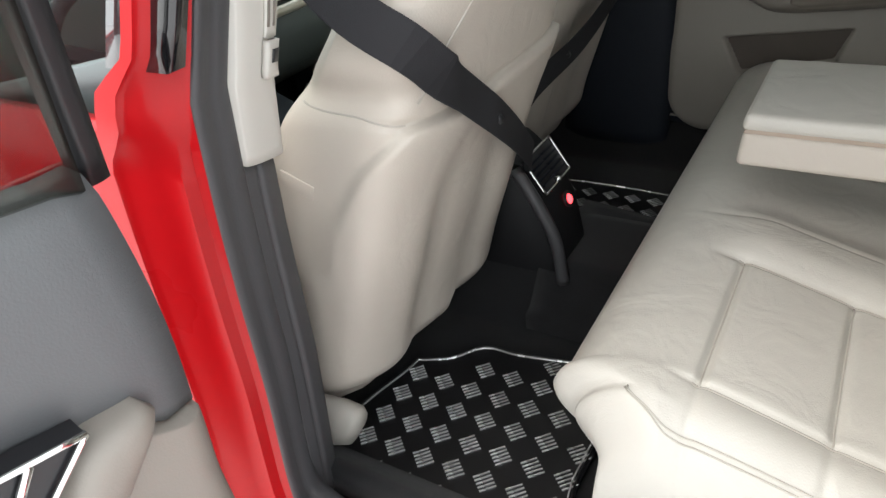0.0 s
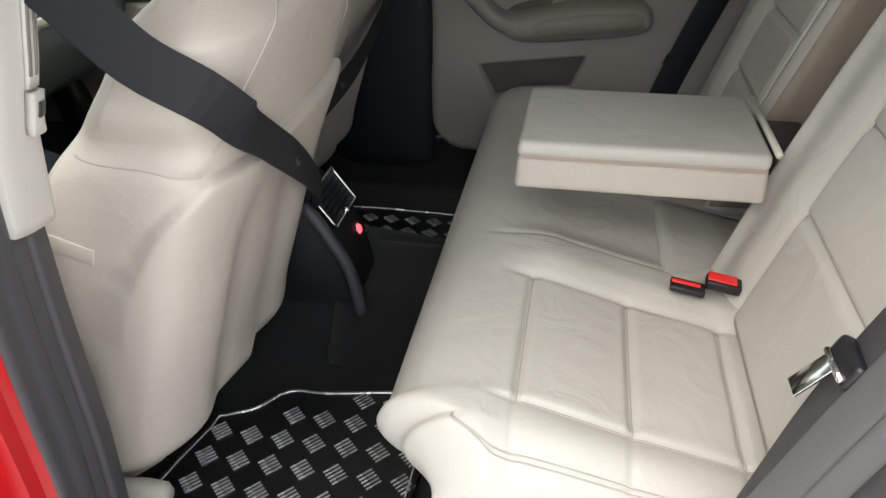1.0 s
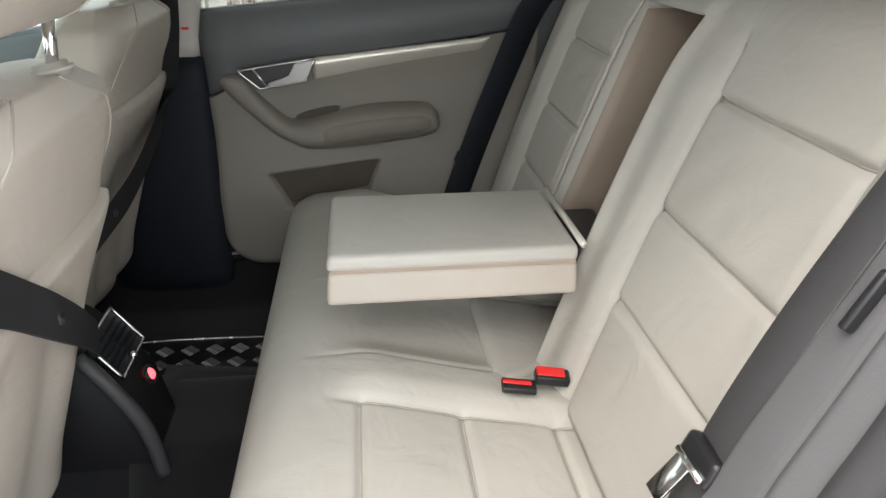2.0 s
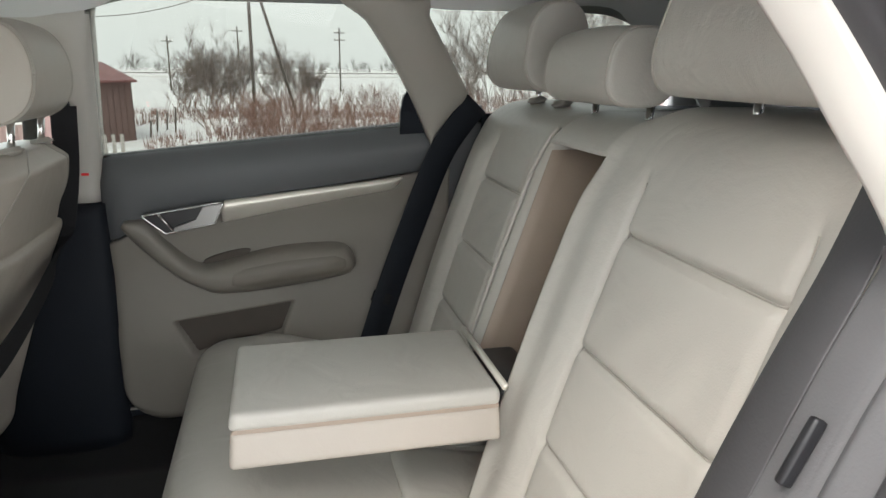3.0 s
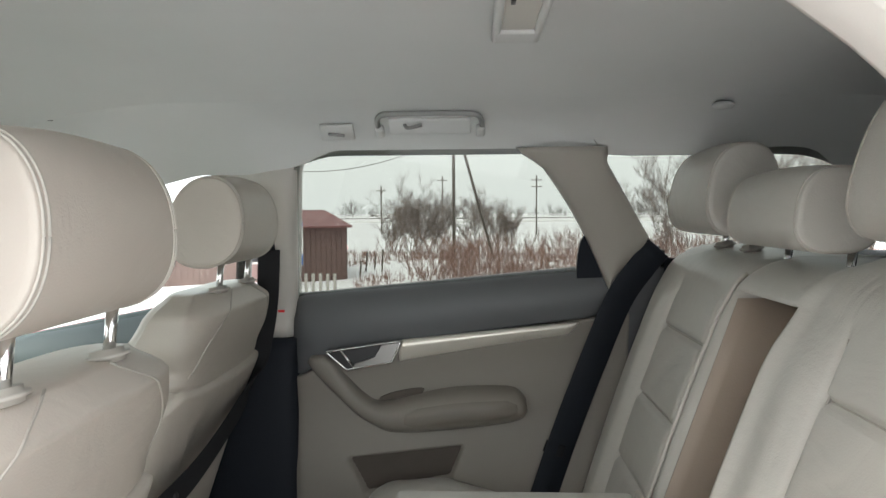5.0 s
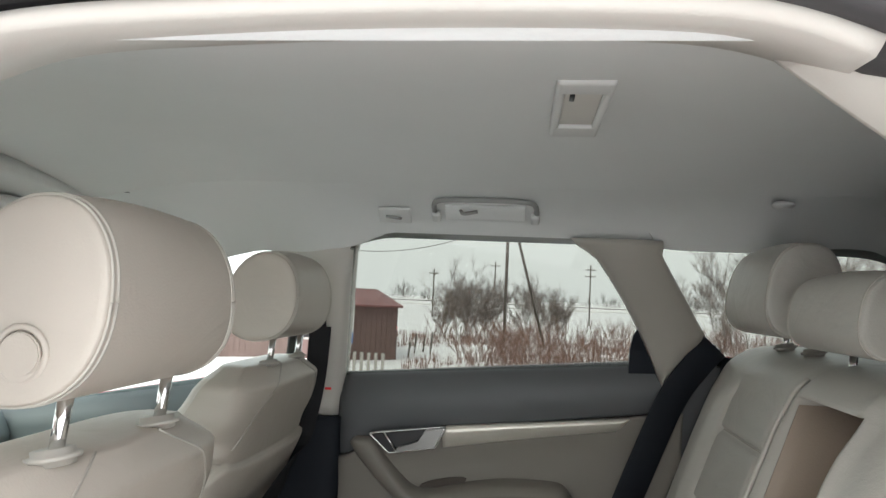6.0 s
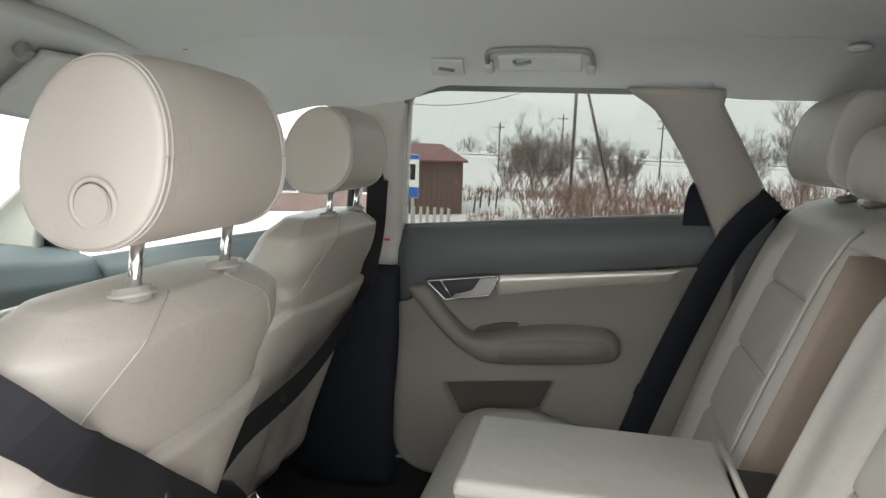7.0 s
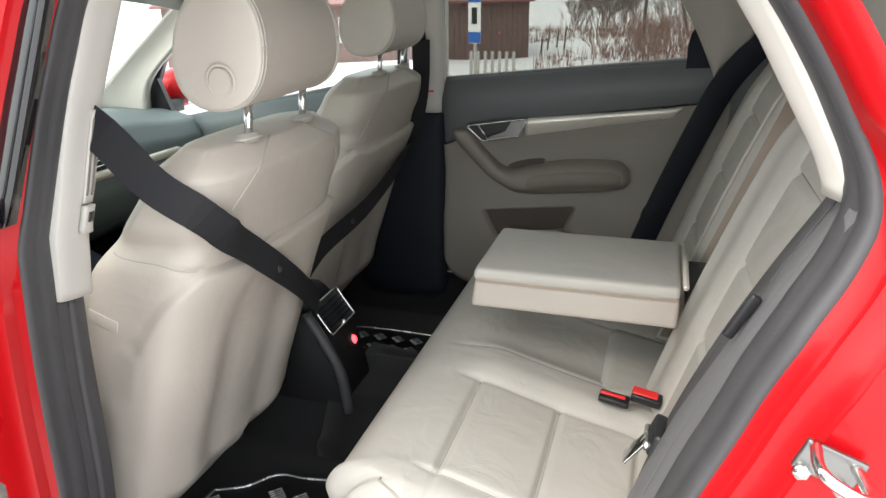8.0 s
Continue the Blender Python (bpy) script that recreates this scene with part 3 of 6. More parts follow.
def build_windows():
    door = [(0.030, 0.708, 0.968), (0.045, 0.640, 1.15), (0.052, 0.598, 1.27), (0.060, 0.585, 1.310), (0.09, 0.574, 1.340), (0.63, 0.570, 1.356), (0.70, 0.60, 1.24), (0.80, 0.69, 1.045), (0.80, 0.706, 1.0)]
    structure("window_2", plate([(x, y + 0.022, z) for x, y, z in door], (0, 0.004, 0)), TINTED, "tinted rear door window", "window", smooth=False)
    quarter = [(0.80, 0.70, 1.04), (0.72, 0.57, 1.365), (1.15, 0.57, 1.36), (1.36, 0.575, 1.31), (1.44, 0.60, 1.22), (1.44, 0.70, 1.04)]
    structure("window_3", plate([(x, y + 0.022, z) for x, y, z in quarter], (0, 0.004, 0)), TINTED, "tinted rear quarter window", "window", smooth=False)
    # near quarter pane, unseen, its glass darkened to dim the rear
    quarter = [(0.92, 0.70, 1.05), (0.86, 0.58, 1.33), (1.10, 0.58, 1.325), (1.34, 0.585, 1.27), (1.42, 0.60, 1.20), (1.42, 0.70, 1.04)]
    structure("window_4", plate([(x, 2 * CY - y - 0.022, z) for x, y, z in quarter], (0, -0.004, 0)), LIGHT_CUT_GLASS, "tinted rear quarter window", "window", smooth=False)
    # windscreen and front door windows
    ws = lambda y, v: (-1.42 + 0.76 * v + 0.14 * (abs(y - CY) / 0.62) ** 2 * (1 - 0.4 * v), CY + (y - CY) * (1 - 0.10 * v), 0.86 + 0.52 * v)
    structure("window_5", sheet(ws, lin(CY - 0.66, CY + 0.66, 16), lin(0, 1, 8), (-0.004, 0, 0.003)), CLEAR, "clear windscreen", "window")
    for side, nm in ((1, "window_6"), (-1, "window_7")):
        f = [(-1.08, 0.71, 0.80), (-0.70, 0.58, 1.31), (-0.50, 0.565, 1.34), (-0.10, 0.565, 1.34), (-0.075, 0.68, 0.975)]
        structure(nm, plate([(x, CY + side * y, z) for x, y, z in f], (0, side * 0.004, 0)), CLEAR, "clear front door window", "window", smooth=False)


build_windows()


# ---- doors ----
def build_rear_door(name, place, label):
    """The rear door, built closed on the far side; place() lays its points into the world."""
    d = thing(name, place(Vector((0.03, 0.75, 0.32))), label, "door", kind="structure")

    def P(bm):
        for v in bm.verts:
            v.co = place(v.co)
        return bm

    def belt(x):
        return 0.976 + 0.094 * (x - 0.035)

    def low(x):
        # lower border of the charcoal part
        return 0.775 + 0.045 * smooth(0.035, 0.15, x) + 0.138 * (x - 0.035)

    def up(x, v):
        z = low(x) + (belt(x) - low(x)) * v
        y = 0.704 + 0.016 * v ** 3 - 0.012 * math.sin(math.pi * v) + edge_drop(1 - v, 0.10) * 0.12 + edge_drop(x - 0.022, 0.02)
        return (x, y, z)

    part("upper_panel", P(sheet(up, fine(0.024, 0.86, 30), lin(0, 1, 18), (0, 0.03, 0))), GREY_TRIM, d, "charcoal grained upper door panel")

    # beige lower panel
    def lowp(x, v):
        zb = 0.30 + edge_drop(x - 0.022, 0.11)
        z = zb + (low(x) - 0.004 - zb) * v
        y = 0.706
        # shelf under the strip
        y -= 0.012 * smooth(0.10, 0.0, low(x) - z)
        # lower bulge of the bin
        y -= 0.022 * smooth(0.70, 0.50, z)
        # pocket
        def inside(a, b):
            (x0, z0), (x1, z1) = a, b
            return ((x1 - x0) * (z - z0) - (z1 - z0) * (x - x0)) / math.hypot(x1 - x0, z1 - z0)
        quad = [(0.206, 0.474), (0.421, 0.518), (0.450, 0.598), (0.160, 0.566)]
        m = min(inside(quad[i], quad[(i + 1) % 4]) for i in range(4))
        y += 0.026 * smooth(-0.002, 0.008, m)
        y += edge_drop(x - 0.022, 0.025) + edge_drop((z - zb), 0.03)
        return (x, y, z)

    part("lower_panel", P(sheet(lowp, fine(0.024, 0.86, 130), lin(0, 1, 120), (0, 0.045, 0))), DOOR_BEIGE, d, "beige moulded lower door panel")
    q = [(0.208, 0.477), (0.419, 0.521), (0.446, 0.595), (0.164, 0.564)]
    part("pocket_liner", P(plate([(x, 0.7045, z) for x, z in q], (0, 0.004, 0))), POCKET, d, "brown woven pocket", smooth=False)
    # arm rest swept down from the handle, and its padded grip
    lo = spline([(0.060, 0.806, 0), (0.084, 0.772, 0), (0.111, 0.742, 0), (0.178, 0.680, 0), (0.229, 0.650, 0), (0.281, 0.632, 0), (0.405, 0.638, 0), (0.520, 0.652, 0), (0.588, 0.664, 0), (0.610, 0.684, 0)], 90)
    hi = spline([(0.072, 0.826, 0), (0.122, 0.822, 0), (0.155, 0.777, 0), (0.205, 0.727, 0), (0.245, 0.710, 0), (0.330, 0.727, 0), (0.430, 0.745, 0), (0.530, 0.749, 0), (0.580, 0.744, 0), (0.606, 0.720, 0)], 90)

    def band(a, b, extra):
        rings = []
        for i in range(a, b):
            k = i / 89
            edge = min(1, (i - a + 1) / 6, (b - i) / 6) if extra else 1
            ends = min(1, (i + 1) / 5, (90 - i) / 5)
            deep = (0.034 + 0.034 * smooth(0.15, 0.55, k) + extra * edge) * math.sqrt(1 - (1 - ends) ** 2 * 0.9) * (1 - 0.25 * smooth(0.85, 1, k)) * (1 - 0.10 * (edge < 0.3))
            ring = []
            for j in range(15):
                v = j / 14
                p = lo[i].lerp(hi[i], v if not extra else 0.5 + (v - 0.5) * (0.55 + 0.27 * math.sqrt(edge)))
                ring.append((p.x, 0.708 - deep * (1 - abs(2 * v - 1) ** 2.6) ** 0.5 - 0.006 * v, p.y))
            ring += [(hi[i].x, 0.722, hi[i].y), (lo[i].x, 0.722, lo[i].y)]
            rings.append(ring)
        return loft(rings)
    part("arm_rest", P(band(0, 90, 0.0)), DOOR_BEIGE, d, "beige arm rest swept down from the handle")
    part("arm_pad", P(band(43, 86, 0.005)), PAD_BROWN, d, "brownish padded grip on the arm rest")
    # flat dark plate drawn as the shade in the hollow behind the grip
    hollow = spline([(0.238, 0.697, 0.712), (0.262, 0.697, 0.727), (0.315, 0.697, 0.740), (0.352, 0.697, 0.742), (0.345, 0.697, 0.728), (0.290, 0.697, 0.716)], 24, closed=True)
    part("grip_shade", P(plate(hollow, (0, 0.006, 0))), POCKET, d, "dark plate for the shade behind the grip", smooth=False)

    def strip(x, v):
        k = (x - 0.292) / 0.438
        top = 0.865 + 0.1047 * (x - 0.298)
        h = (0.054 - 0.036 * k + 0.012 * k * k) * math.sqrt(max(0.03, 1 - max(0, (k - 0.94) / 0.06) ** 2))
        return (x, 0.678 + 0.020 * (1 - v) ** 2 + 0.006 * max(0, v - 0.8) / 0.2, top - h + h * v)
    part("strip", P(sheet(strip, lin(0.292, 0.735, 40), lin(0, 1, 12), (0, 0.03, 0))), SATIN, d, "satin champagne metal strip")
    # inner handle: dark cup, bright frame, divider and lever
    h = [(0.112, 0.838), (0.300, 0.866), (0.276, 0.814), (0.163, 0.794)]
    part("handle_cup", P(plate([(x, 0.678, z) for x, z in h], (0, 0.02, 0))), BLACK, d, "black handle recess", smooth=False)

    def outline(pts, y):
        c = [Vector((x, y, z)) for x, z in pts]
        r = [c[i].lerp(c[(i + 1) % len(c)], k / 10) for i in range(len(c)) for k in range(10)]
        return r + [r[0]]
    fr = part("handle_frame", P(tube(outline(h, 0.674), 0.0026)), CHROME, d, "chrome handle surround")
    part("divider", P(tube([(0.149, 0.674, 0.842), (0.181, 0.674, 0.800)], 0.0034)), CHROME, fr, "chrome divider bar")
    lev = [(0.252, 0.857), (0.297, 0.863), (0.275, 0.817), (0.182, 0.800), (0.184, 0.810), (0.236, 0.826), (0.246, 0.842)]
    bm = plate([(x, 0.664, z) for x, z in lev], (0, 0.012, 0))
    bmesh.ops.bevel(bm, geom=bm.edges[:], offset=0.002, segments=2, affect="EDGES")
    sharpen(part("lever", P(bm), LEVER_METAL, fr, "satin chrome door lever"))
    # outer skin and window frame
    out = lambda x, z: (x, 0.865 + 0.02 * math.exp(-((z - 0.75) / 0.25) ** 2) - 0.05 * smooth(0.85, 1.0, z), z)
    part("outer_skin", P(sheet(out, lin(0.0, 0.90, 20), lin(0.27, 0.955, 16), (0, -0.012, 0))), RED_PAINT, d, "glossy red outer door skin")
    # core coloured dark in place of red, as shade in the door gap
    core = [(0.06, 0.40), (0.10, 0.32), (0.62, 0.32), (0.86, 0.80), (0.87, 0.975), (0.05, 0.93)]
    part("core", P(plate([(x, 0.74, z) for x, z in core], (0, 0.10, 0))), NAVY, d, "inner body of the door, dark for the shaded gap", smooth=False)
    fp = spline([(0.012, 0.735, 0.965), (0.032, 0.655, 1.20), (0.046, 0.615, 1.300), (0.09, 0.595, 1.346), (0.35, 0.588, 1.362), (0.62, 0.590, 1.360), (0.705, 0.625, 1.25), (0.815, 0.705, 1.045)], 60)
    part("window_frame", P(ribbon([(p.x, p.y + 0.030, p.z) for p in fp], 0.030, 0.018, lambda k: (0, 1, 0))), BLACK, d, "black door window frame")
    tri = [(0.733, 0.712, 0.990), (0.733, 0.690, 1.075), (0.738, 0.674, 1.110), (0.746, 0.668, 1.124), (0.757, 0.672, 1.114), (0.785, 0.690, 1.070), (0.815, 0.704, 1.020), (0.815, 0.712, 0.985)]
    part("corner_piece", P(plate(tri, (0, 0.012, 0))), NAVY, d, "dark triangular corner piece", smooth=False)
    return d


build_rear_door("door_1", lambda v: Vector(v), "closed rear door with a beige panel and charcoal top")
OPEN = Matrix.Translation((0.082, -0.968, 0)) @ Matrix.Rotation(radians(-99), 4, "Z") @ Matrix.Translation((-0.03, 0.64, 0))
left_door = build_rear_door("door_2", lambda v: OPEN @ Vector((v[0], 2 * CY - v[1], v[2])), "open rear door with a beige panel and charcoal top")
pane = [(0.030, 0.708, 0.968), (0.052, 0.598, 1.27), (0.10, 0.576, 1.312), (0.60, 0.572, 1.332), (0.745, 0.69, 1.045)]
part("pane", plate([OPEN @ Vector((x, 2 * CY - y - 0.022, z)) for x, y, z in pane], (0.001, -0.004, 0)), TINTED, left_door, "tinted door glass", smooth=False)


def front_sill(x):
    """Top line of a front door's inner panel, falling towards the bonnet."""
    return min(0.972, 0.935 + 0.20 * (x + 0.36))


def build_front_doors():
    for side, nm in ((1, "door_3"), (-1, "door_4")):
        d = thing(nm, (-0.5, CY + side * 0.78, 0.3), "closed front door of the red car", "door", kind="structure")
        part("outer_skin", sheet(lambda x, v: (x, CY + side * (0.845 + 0.02 * math.exp(-((v - 0.70) / 0.36) ** 2) - 0.10 * max(0, -0.9 - x) - 0.05 * smooth(0.83, 1.0, v)), 0.27 + (min(front_sill(x), 0.97 if side > 0 else 0.905) - 0.27) * v), lin(-1.35, -0.165, 20), lin(0, 1, 14), (0, -side * 0.02, 0)), RED_PAINT, d, "glossy red door skin")
        part("inner_panel", sheet(lambda x, z: (x, CY + side * (0.70 - 0.05 * math.exp(-((z - 0.62) / 0.06) ** 2)), z), lin(-1.30, -0.17, 16), lin(0.25, 0.695, 30), (0, side * 0.04, 0)), DOOR_BEIGE, d, "beige inner door panel")
        part("upper_panel", sheet(lambda x, v: (x, CY + side * (0.69 + 0.03 * smooth(0.65, 1.0, v)), 0.70 + (front_sill(x) - 0.70) * v), lin(-1.30, -0.06 if side > 0 else -0.20, 16), lin(0, 1, 10), (0, side * 0.04, 0)), DASH, d, "slate upper door panel")
        fp = spline([(-1.16, 0.73, 0.80), (-0.96, 0.66, 1.08), (-0.76, 0.60, 1.30), (-0.50, 0.585, 1.35), (-0.11, 0.585, 1.345), (-0.10, 0.66, 1.15), (-0.135, 0.75, 0.96)], 50)
        part("window_frame", ribbon([(p.x, CY + side * (p.y + 0.02), p.z) for p in fp], 0.035, 0.03, lambda k: (0, 1, 0)), BLACK, d, "black window frame")
        # outside mirror
        m = thing("door_mirror", (-1.10, CY + side * 0.90, 0.82), "red door mirror of the car", "mirror")
        rings = []
        for k in lin(0, 1, 12):
            s = math.sin(math.pi * min(0.98, max(0.02, 0.10 + 0.86 * k))) ** 0.5
            y = CY + side * (0.80 + 0.22 * k)
            rings.append([(-1.105 + 0.075 * s * math.cos(a), y, 0.893 + 0.075 * s * math.sin(a)) for a in (2 * math.pi * i / 20 for i in range(20))])
        part("housing", loft(rings), RED_PAINT, m, "red mirror housing")
        part("mirror_glass", block((0.006, 0.165, 0.105), (-1.029, CY + side * 0.915, 0.893), 0.002), MIRROR, m, "mirror glass")
        part("foot", block((0.10, 0.09, 0.05), (-1.09, CY + side * 0.785, 0.84), 0.01), BLACK, m, "black mirror foot")
        tri = [(-1.075, 0.680, 0.79), (-1.04, 0.672, 0.93), (-1.005, 0.668, 0.955), (-0.965, 0.680, 0.82)]
        part("corner_piece", plate([(x, CY + side * (y + 0.005), z) for x, y, z in tri], (0, -side * 0.02, 0)), BLACK, d, "black mirror corner", smooth=False)


build_front_doors()


# ---- front end of the cabin ----
def build_front():
    d = thing("dashboard", (-1.15, CY, 0.5), "slate grey dashboard under the windscreen", "dashboard")

    def dash(y, s):
        prof = [(-1.42, 0.96), (-1.20, 0.975), (-1.00, 0.965), (-0.90, 0.93), (-0.87, 0.86), (-0.90, 0.74), (-0.98, 0.62), (-1.10, 0.55)]
        k = s * (len(prof) - 1)
        i = min(int(k), len(prof) - 2)
        f = k - i
        x = prof[i][0] * (1 - f) + prof[i + 1][0] * f
        z = prof[i][1] * (1 - f) + prof[i + 1][1] * f
        cowl = math.exp(-((y - (CY - 0.37)) / 0.20) ** 4) * math.exp(-((s - 0.33) / 0.25) ** 2)
        return (x + 0.06 * cowl, y, z - 0.075 - 0.055 * smooth(0.32, 0.66, abs(y - CY)) * (1 - s) + 0.085 * cowl)
    part("dash_top", sheet(dash, lin(CY - 0.68, CY + 0.68, 50), lin(0, 1, 40), (-0.02, 0, -0.02)), DASH, d, "slate padded dashboard")
    part("chrome_line", ribbon([(-0.884, y, 0.735) for y in lin(CY - 0.1, CY + 0.62, 12)], 0.03, 0.012, lambda k: (0.2, 0, 1)), SATIN, d, "satin silver trim strip")
    for k in range(3):
        y = CY + 0.02 + k * 0.13 - 0.1
        v = part("vent", block((0.03, 0.115, 0.06), (-0.878, y, 0.785), 0.006), BLACK, d, "black air vent")
        for j in range(3):
            part("slat", block((0.012, 0.10, 0.004), (-0.862, y, 0.769 + 0.016 * j), 0.001), CHROME, v)
    w = thing("steering_wheel", (-0.80, CY - 0.37, 0.82), "dark leather steering wheel", "steering wheel")
    m = Matrix.Translation((-0.72, CY - 0.37, 0.78)) @ Matrix.Rotation(radians(66), 4, "Y")
    part("rim", torus(0.185, 0.016, m, 40, 10), NAVY, w)
    part("hub", disc(0.075, 0.05, m, 24, 0.012), NAVY, w)
    for a in (0, 120, 240):
        part("spoke", block((0.13, 0.03, 0.018), m=m @ Matrix.Rotation(radians(a), 4, "Z") @ Matrix.Translation((0.12, 0, 0)), bevel=0.004), NAVY, w)
    door_edge = [(0.82, -1.055), (0.841, -1.050), (0.90, -1.038), (0.938, -1.018), (0.965, -0.995), (0.995, -0.962), (1.09, -0.836), (1.25, -0.62)]
    for side, nm in ((1, "right"), (-1, "left")):
        def apillar(u, v, side=side):
            z0, z1 = 0.85 + 0.40 * v, 0.82 + 0.43 * v
            x0, x1 = -1.32 + 0.572 * v, along(door_edge, z1)
            return (x0 + (x1 - x0) * u, CY + side * (0.635 - 0.085 * v + 0.012 * math.sin(math.pi * u)), z0 + (z1 - z0) * u)
        bm = sheet(apillar, lin(0, 1, 10), lin(0, 1, 20), (0, side * 0.025, 0))
        structure("front_pillar_" + nm, bm, BEIGE_PALE, "pale windscreen pillar trim", "pillar")
    bm = sheet(lambda y, v: (-0.80 + 0.26 * v, y, 1.232 + 0.165 * math.sin(0.5 * math.pi * v) - 0.05 * (abs(y - CY) / 0.55) ** 2), lin(CY - 0.55, CY + 0.55, 20), lin(0, 1, 10), (-0.01, 0, 0.03))
    structure("windscreen_header", bm, HEADLINER, "grey trim above the windscreen", "trim")
    for y in (CY - 0.37, CY + 0.37):
        v = thing("sun_visor", (-0.68, y, 1.30), "light grey folded sun visor at the windscreen", "sun visor", "sun visors")
        m = Matrix.Translation((-0.685, y, 1.292)) @ Matrix.Rotation(radians(-37), 4, "Y")
        part("flap", block((0.19, 0.36, 0.020), m=m, bevel=0.009, segs=3), HEADLINER_PLASTIC, v)
        part("hinge_rod", tube([m @ Vector((0.07, -0.20, 0.012)), m @ Vector((0.07, 0.20, 0.012))], 0.006), GRIP_GREY, v, "grey hinge rod")
        part("clip", block((0.03, 0.022, 0.030), m=m @ Matrix.Translation((0.07, 0.205 if y < CY else -0.205, 0.012)), bevel=0.004), GRIP_GREY, v, "grey hinge clip")
    # wiper, bonnet and scuttle
    bon = lambda x, y: (x, y, 0.78 - 0.20 * (-1.45 - x) / 0.9 - 0.10 * (abs(y - CY) / 0.75) ** 4)
    structure("bonnet", sheet(bon, lin(-2.35, -1.40, 16), lin(CY - 0.74, CY + 0.74, 16), (0, 0, -0.02)), RED_PAINT, "red car bonnet ahead of the windscreen", "bonnet")
    wp = thing("windscreen_wiper", (-1.33, CY + 0.1, 0.87), "black windscreen wiper at rest", "wiper")
    part("arm", tube(spline([(-1.33, CY + 0.45, 0.88), (-1.25, CY + 0.1, 0.995), (-1.20, CY - 0.1, 1.03)], 14), 0.006), BLACK, wp)
    # firewall
    structure("wall_front", sheet(lambda y, z: (-1.40, y, z), lin(CY - 0.7, CY + 0.7, 4), lin(0.15, 0.84, 4), (-0.03, 0, 0)), NAVY, "dark bulkhead ahead of the front seats", "wall")
    # centre console between the front seats
    c = thing("centre_console", (-0.35, CY, 0.22), "black centre console between the front seats", "console")
    rings = []
    for x, w, top in ((-1.05, 0.10, 0.62), (-0.75, 0.10, 0.50), (-0.45, 0.10, 0.47), (-0.25, 0.095, 0.50), (-0.10, 0.09, 0.50)):
        rings.append([(x, CY - w, 0.24), (x, CY - w, top - 0.03), (x, CY - w + 0.02, top), (x, CY + w - 0.02, top), (x, CY + w, top - 0.03), (x, CY + w, 0.24)])
    sharpen(part("body", loft(rings), NAVY, c, "black console body"))
    part("shift_plate", block((0.22, 0.12, 0.008), (-0.58, CY, 0.492), 0.003), SATIN, c, "silver shift plate")
    part("shift_knob", disc(0.025, 0.06, Matrix.Translation((-0.60, CY, 0.55)), 16, 0.01), BLACK, c)


build_front()


# ---- seats ----
def headrest(parent, at, size, lean, n=2.9, button=0, seams=True, posts=((0, 0),), post_len=0.07, post_lean=0.2, cover=None, cheek=0.28, crisp=5.5, taper=0.0, seam_at=(0.80, 0.855)):
    """A padded head rest: its outline in x and z carried across y, with rounded cheeks."""
    X, Y, Z = at
    D, W, H = size
    rings = []

    def scale(u):
        return cheek + (1 - cheek) * max(0, 1 - abs(u) ** crisp) ** (1 / crisp)
    for u in [-1, -0.998, -0.99, -0.975, -0.95] + lin(-0.92, 0.92, 26) + [0.95, 0.975, 0.99, 0.998, 1]:
        s = scale(u)
        ring = []
        for k in range(40):
            t = 2 * math.pi * k / 40
            c, q = math.cos(t), math.sin(t)
            px = D / 2 * s * math.copysign(abs(c) ** (2 / n), c)
            pz = H / 2 * s * math.copysign(abs(q) ** (2 / n), q)
            px *= 1 - 0.10 * (pz / (H / 2))
            px += lean * pz
            ring.append((X + px, Y + u * W / 2 * (1 - taper * pz / H), Z + pz + 0.006 * (1 - u * u) * (q > 0)))
        rings.append(ring)
    hr = part("headrest", loft(rings), cover or LEATHER, parent, "padded beige leather head rest")
    if seams:
        for sgn in (-1, 1):
            for off in seam_at:
                u = sgn * off
                s = scale(u)
                path = []
                for k in range(61):
                    t = 2 * math.pi * k / 60
                    c, q = math.cos(t), math.sin(t)
                    px = D / 2 * s * math.copysign(abs(c) ** (2 / n), c)
                    pz = H / 2 * s * math.copysign(abs(q) ** (2 / n), q)
                    px *= 1 - 0.10 * (pz / (H / 2))
                    px += lean * pz
                    path.append((X + px, Y + u * W / 2 * (1 - taper * pz / H), Z + pz + 0.006 * (1 - u * u) * (q > 0)))
                part("seam", tube(path, 0.0016, 6), STITCH, hr)
    if button:
        m = Matrix.Translation((X + 0.006, Y + button * W / 2 * (1 + taper * 0.045 / H), Z - 0.045)) @ Matrix.Rotation(radians(90), 4, "X")
        part("button_ring", torus(0.0225, 0.0028, m), cover or LEATHER, hr, "round moulded ring")
        sharpen(part("button", disc(0.0185, 0.006, m, 28, 0.0012), cover or LEATHER, hr, "round release button"), 30)
    for dx, dy in posts:
        b = Vector((X + dx, Y + dy, Z - H / 2 + 0.01))
        e = b + Vector((-post_lean * post_len, 0, -post_len))
        part("post", tube([b, e], 0.0065, 14), CHROME, hr, "chrome head rest post")
        part("post_collar", disc(0.023, 0.014, Matrix.Translation(e + Vector((0, 0, 0.010))) @ Matrix.Rotation(radians(-10), 4, "Y"), 24, 0.005), BEIGE_PLASTIC, parent, "beige plastic post collar")
    return hr


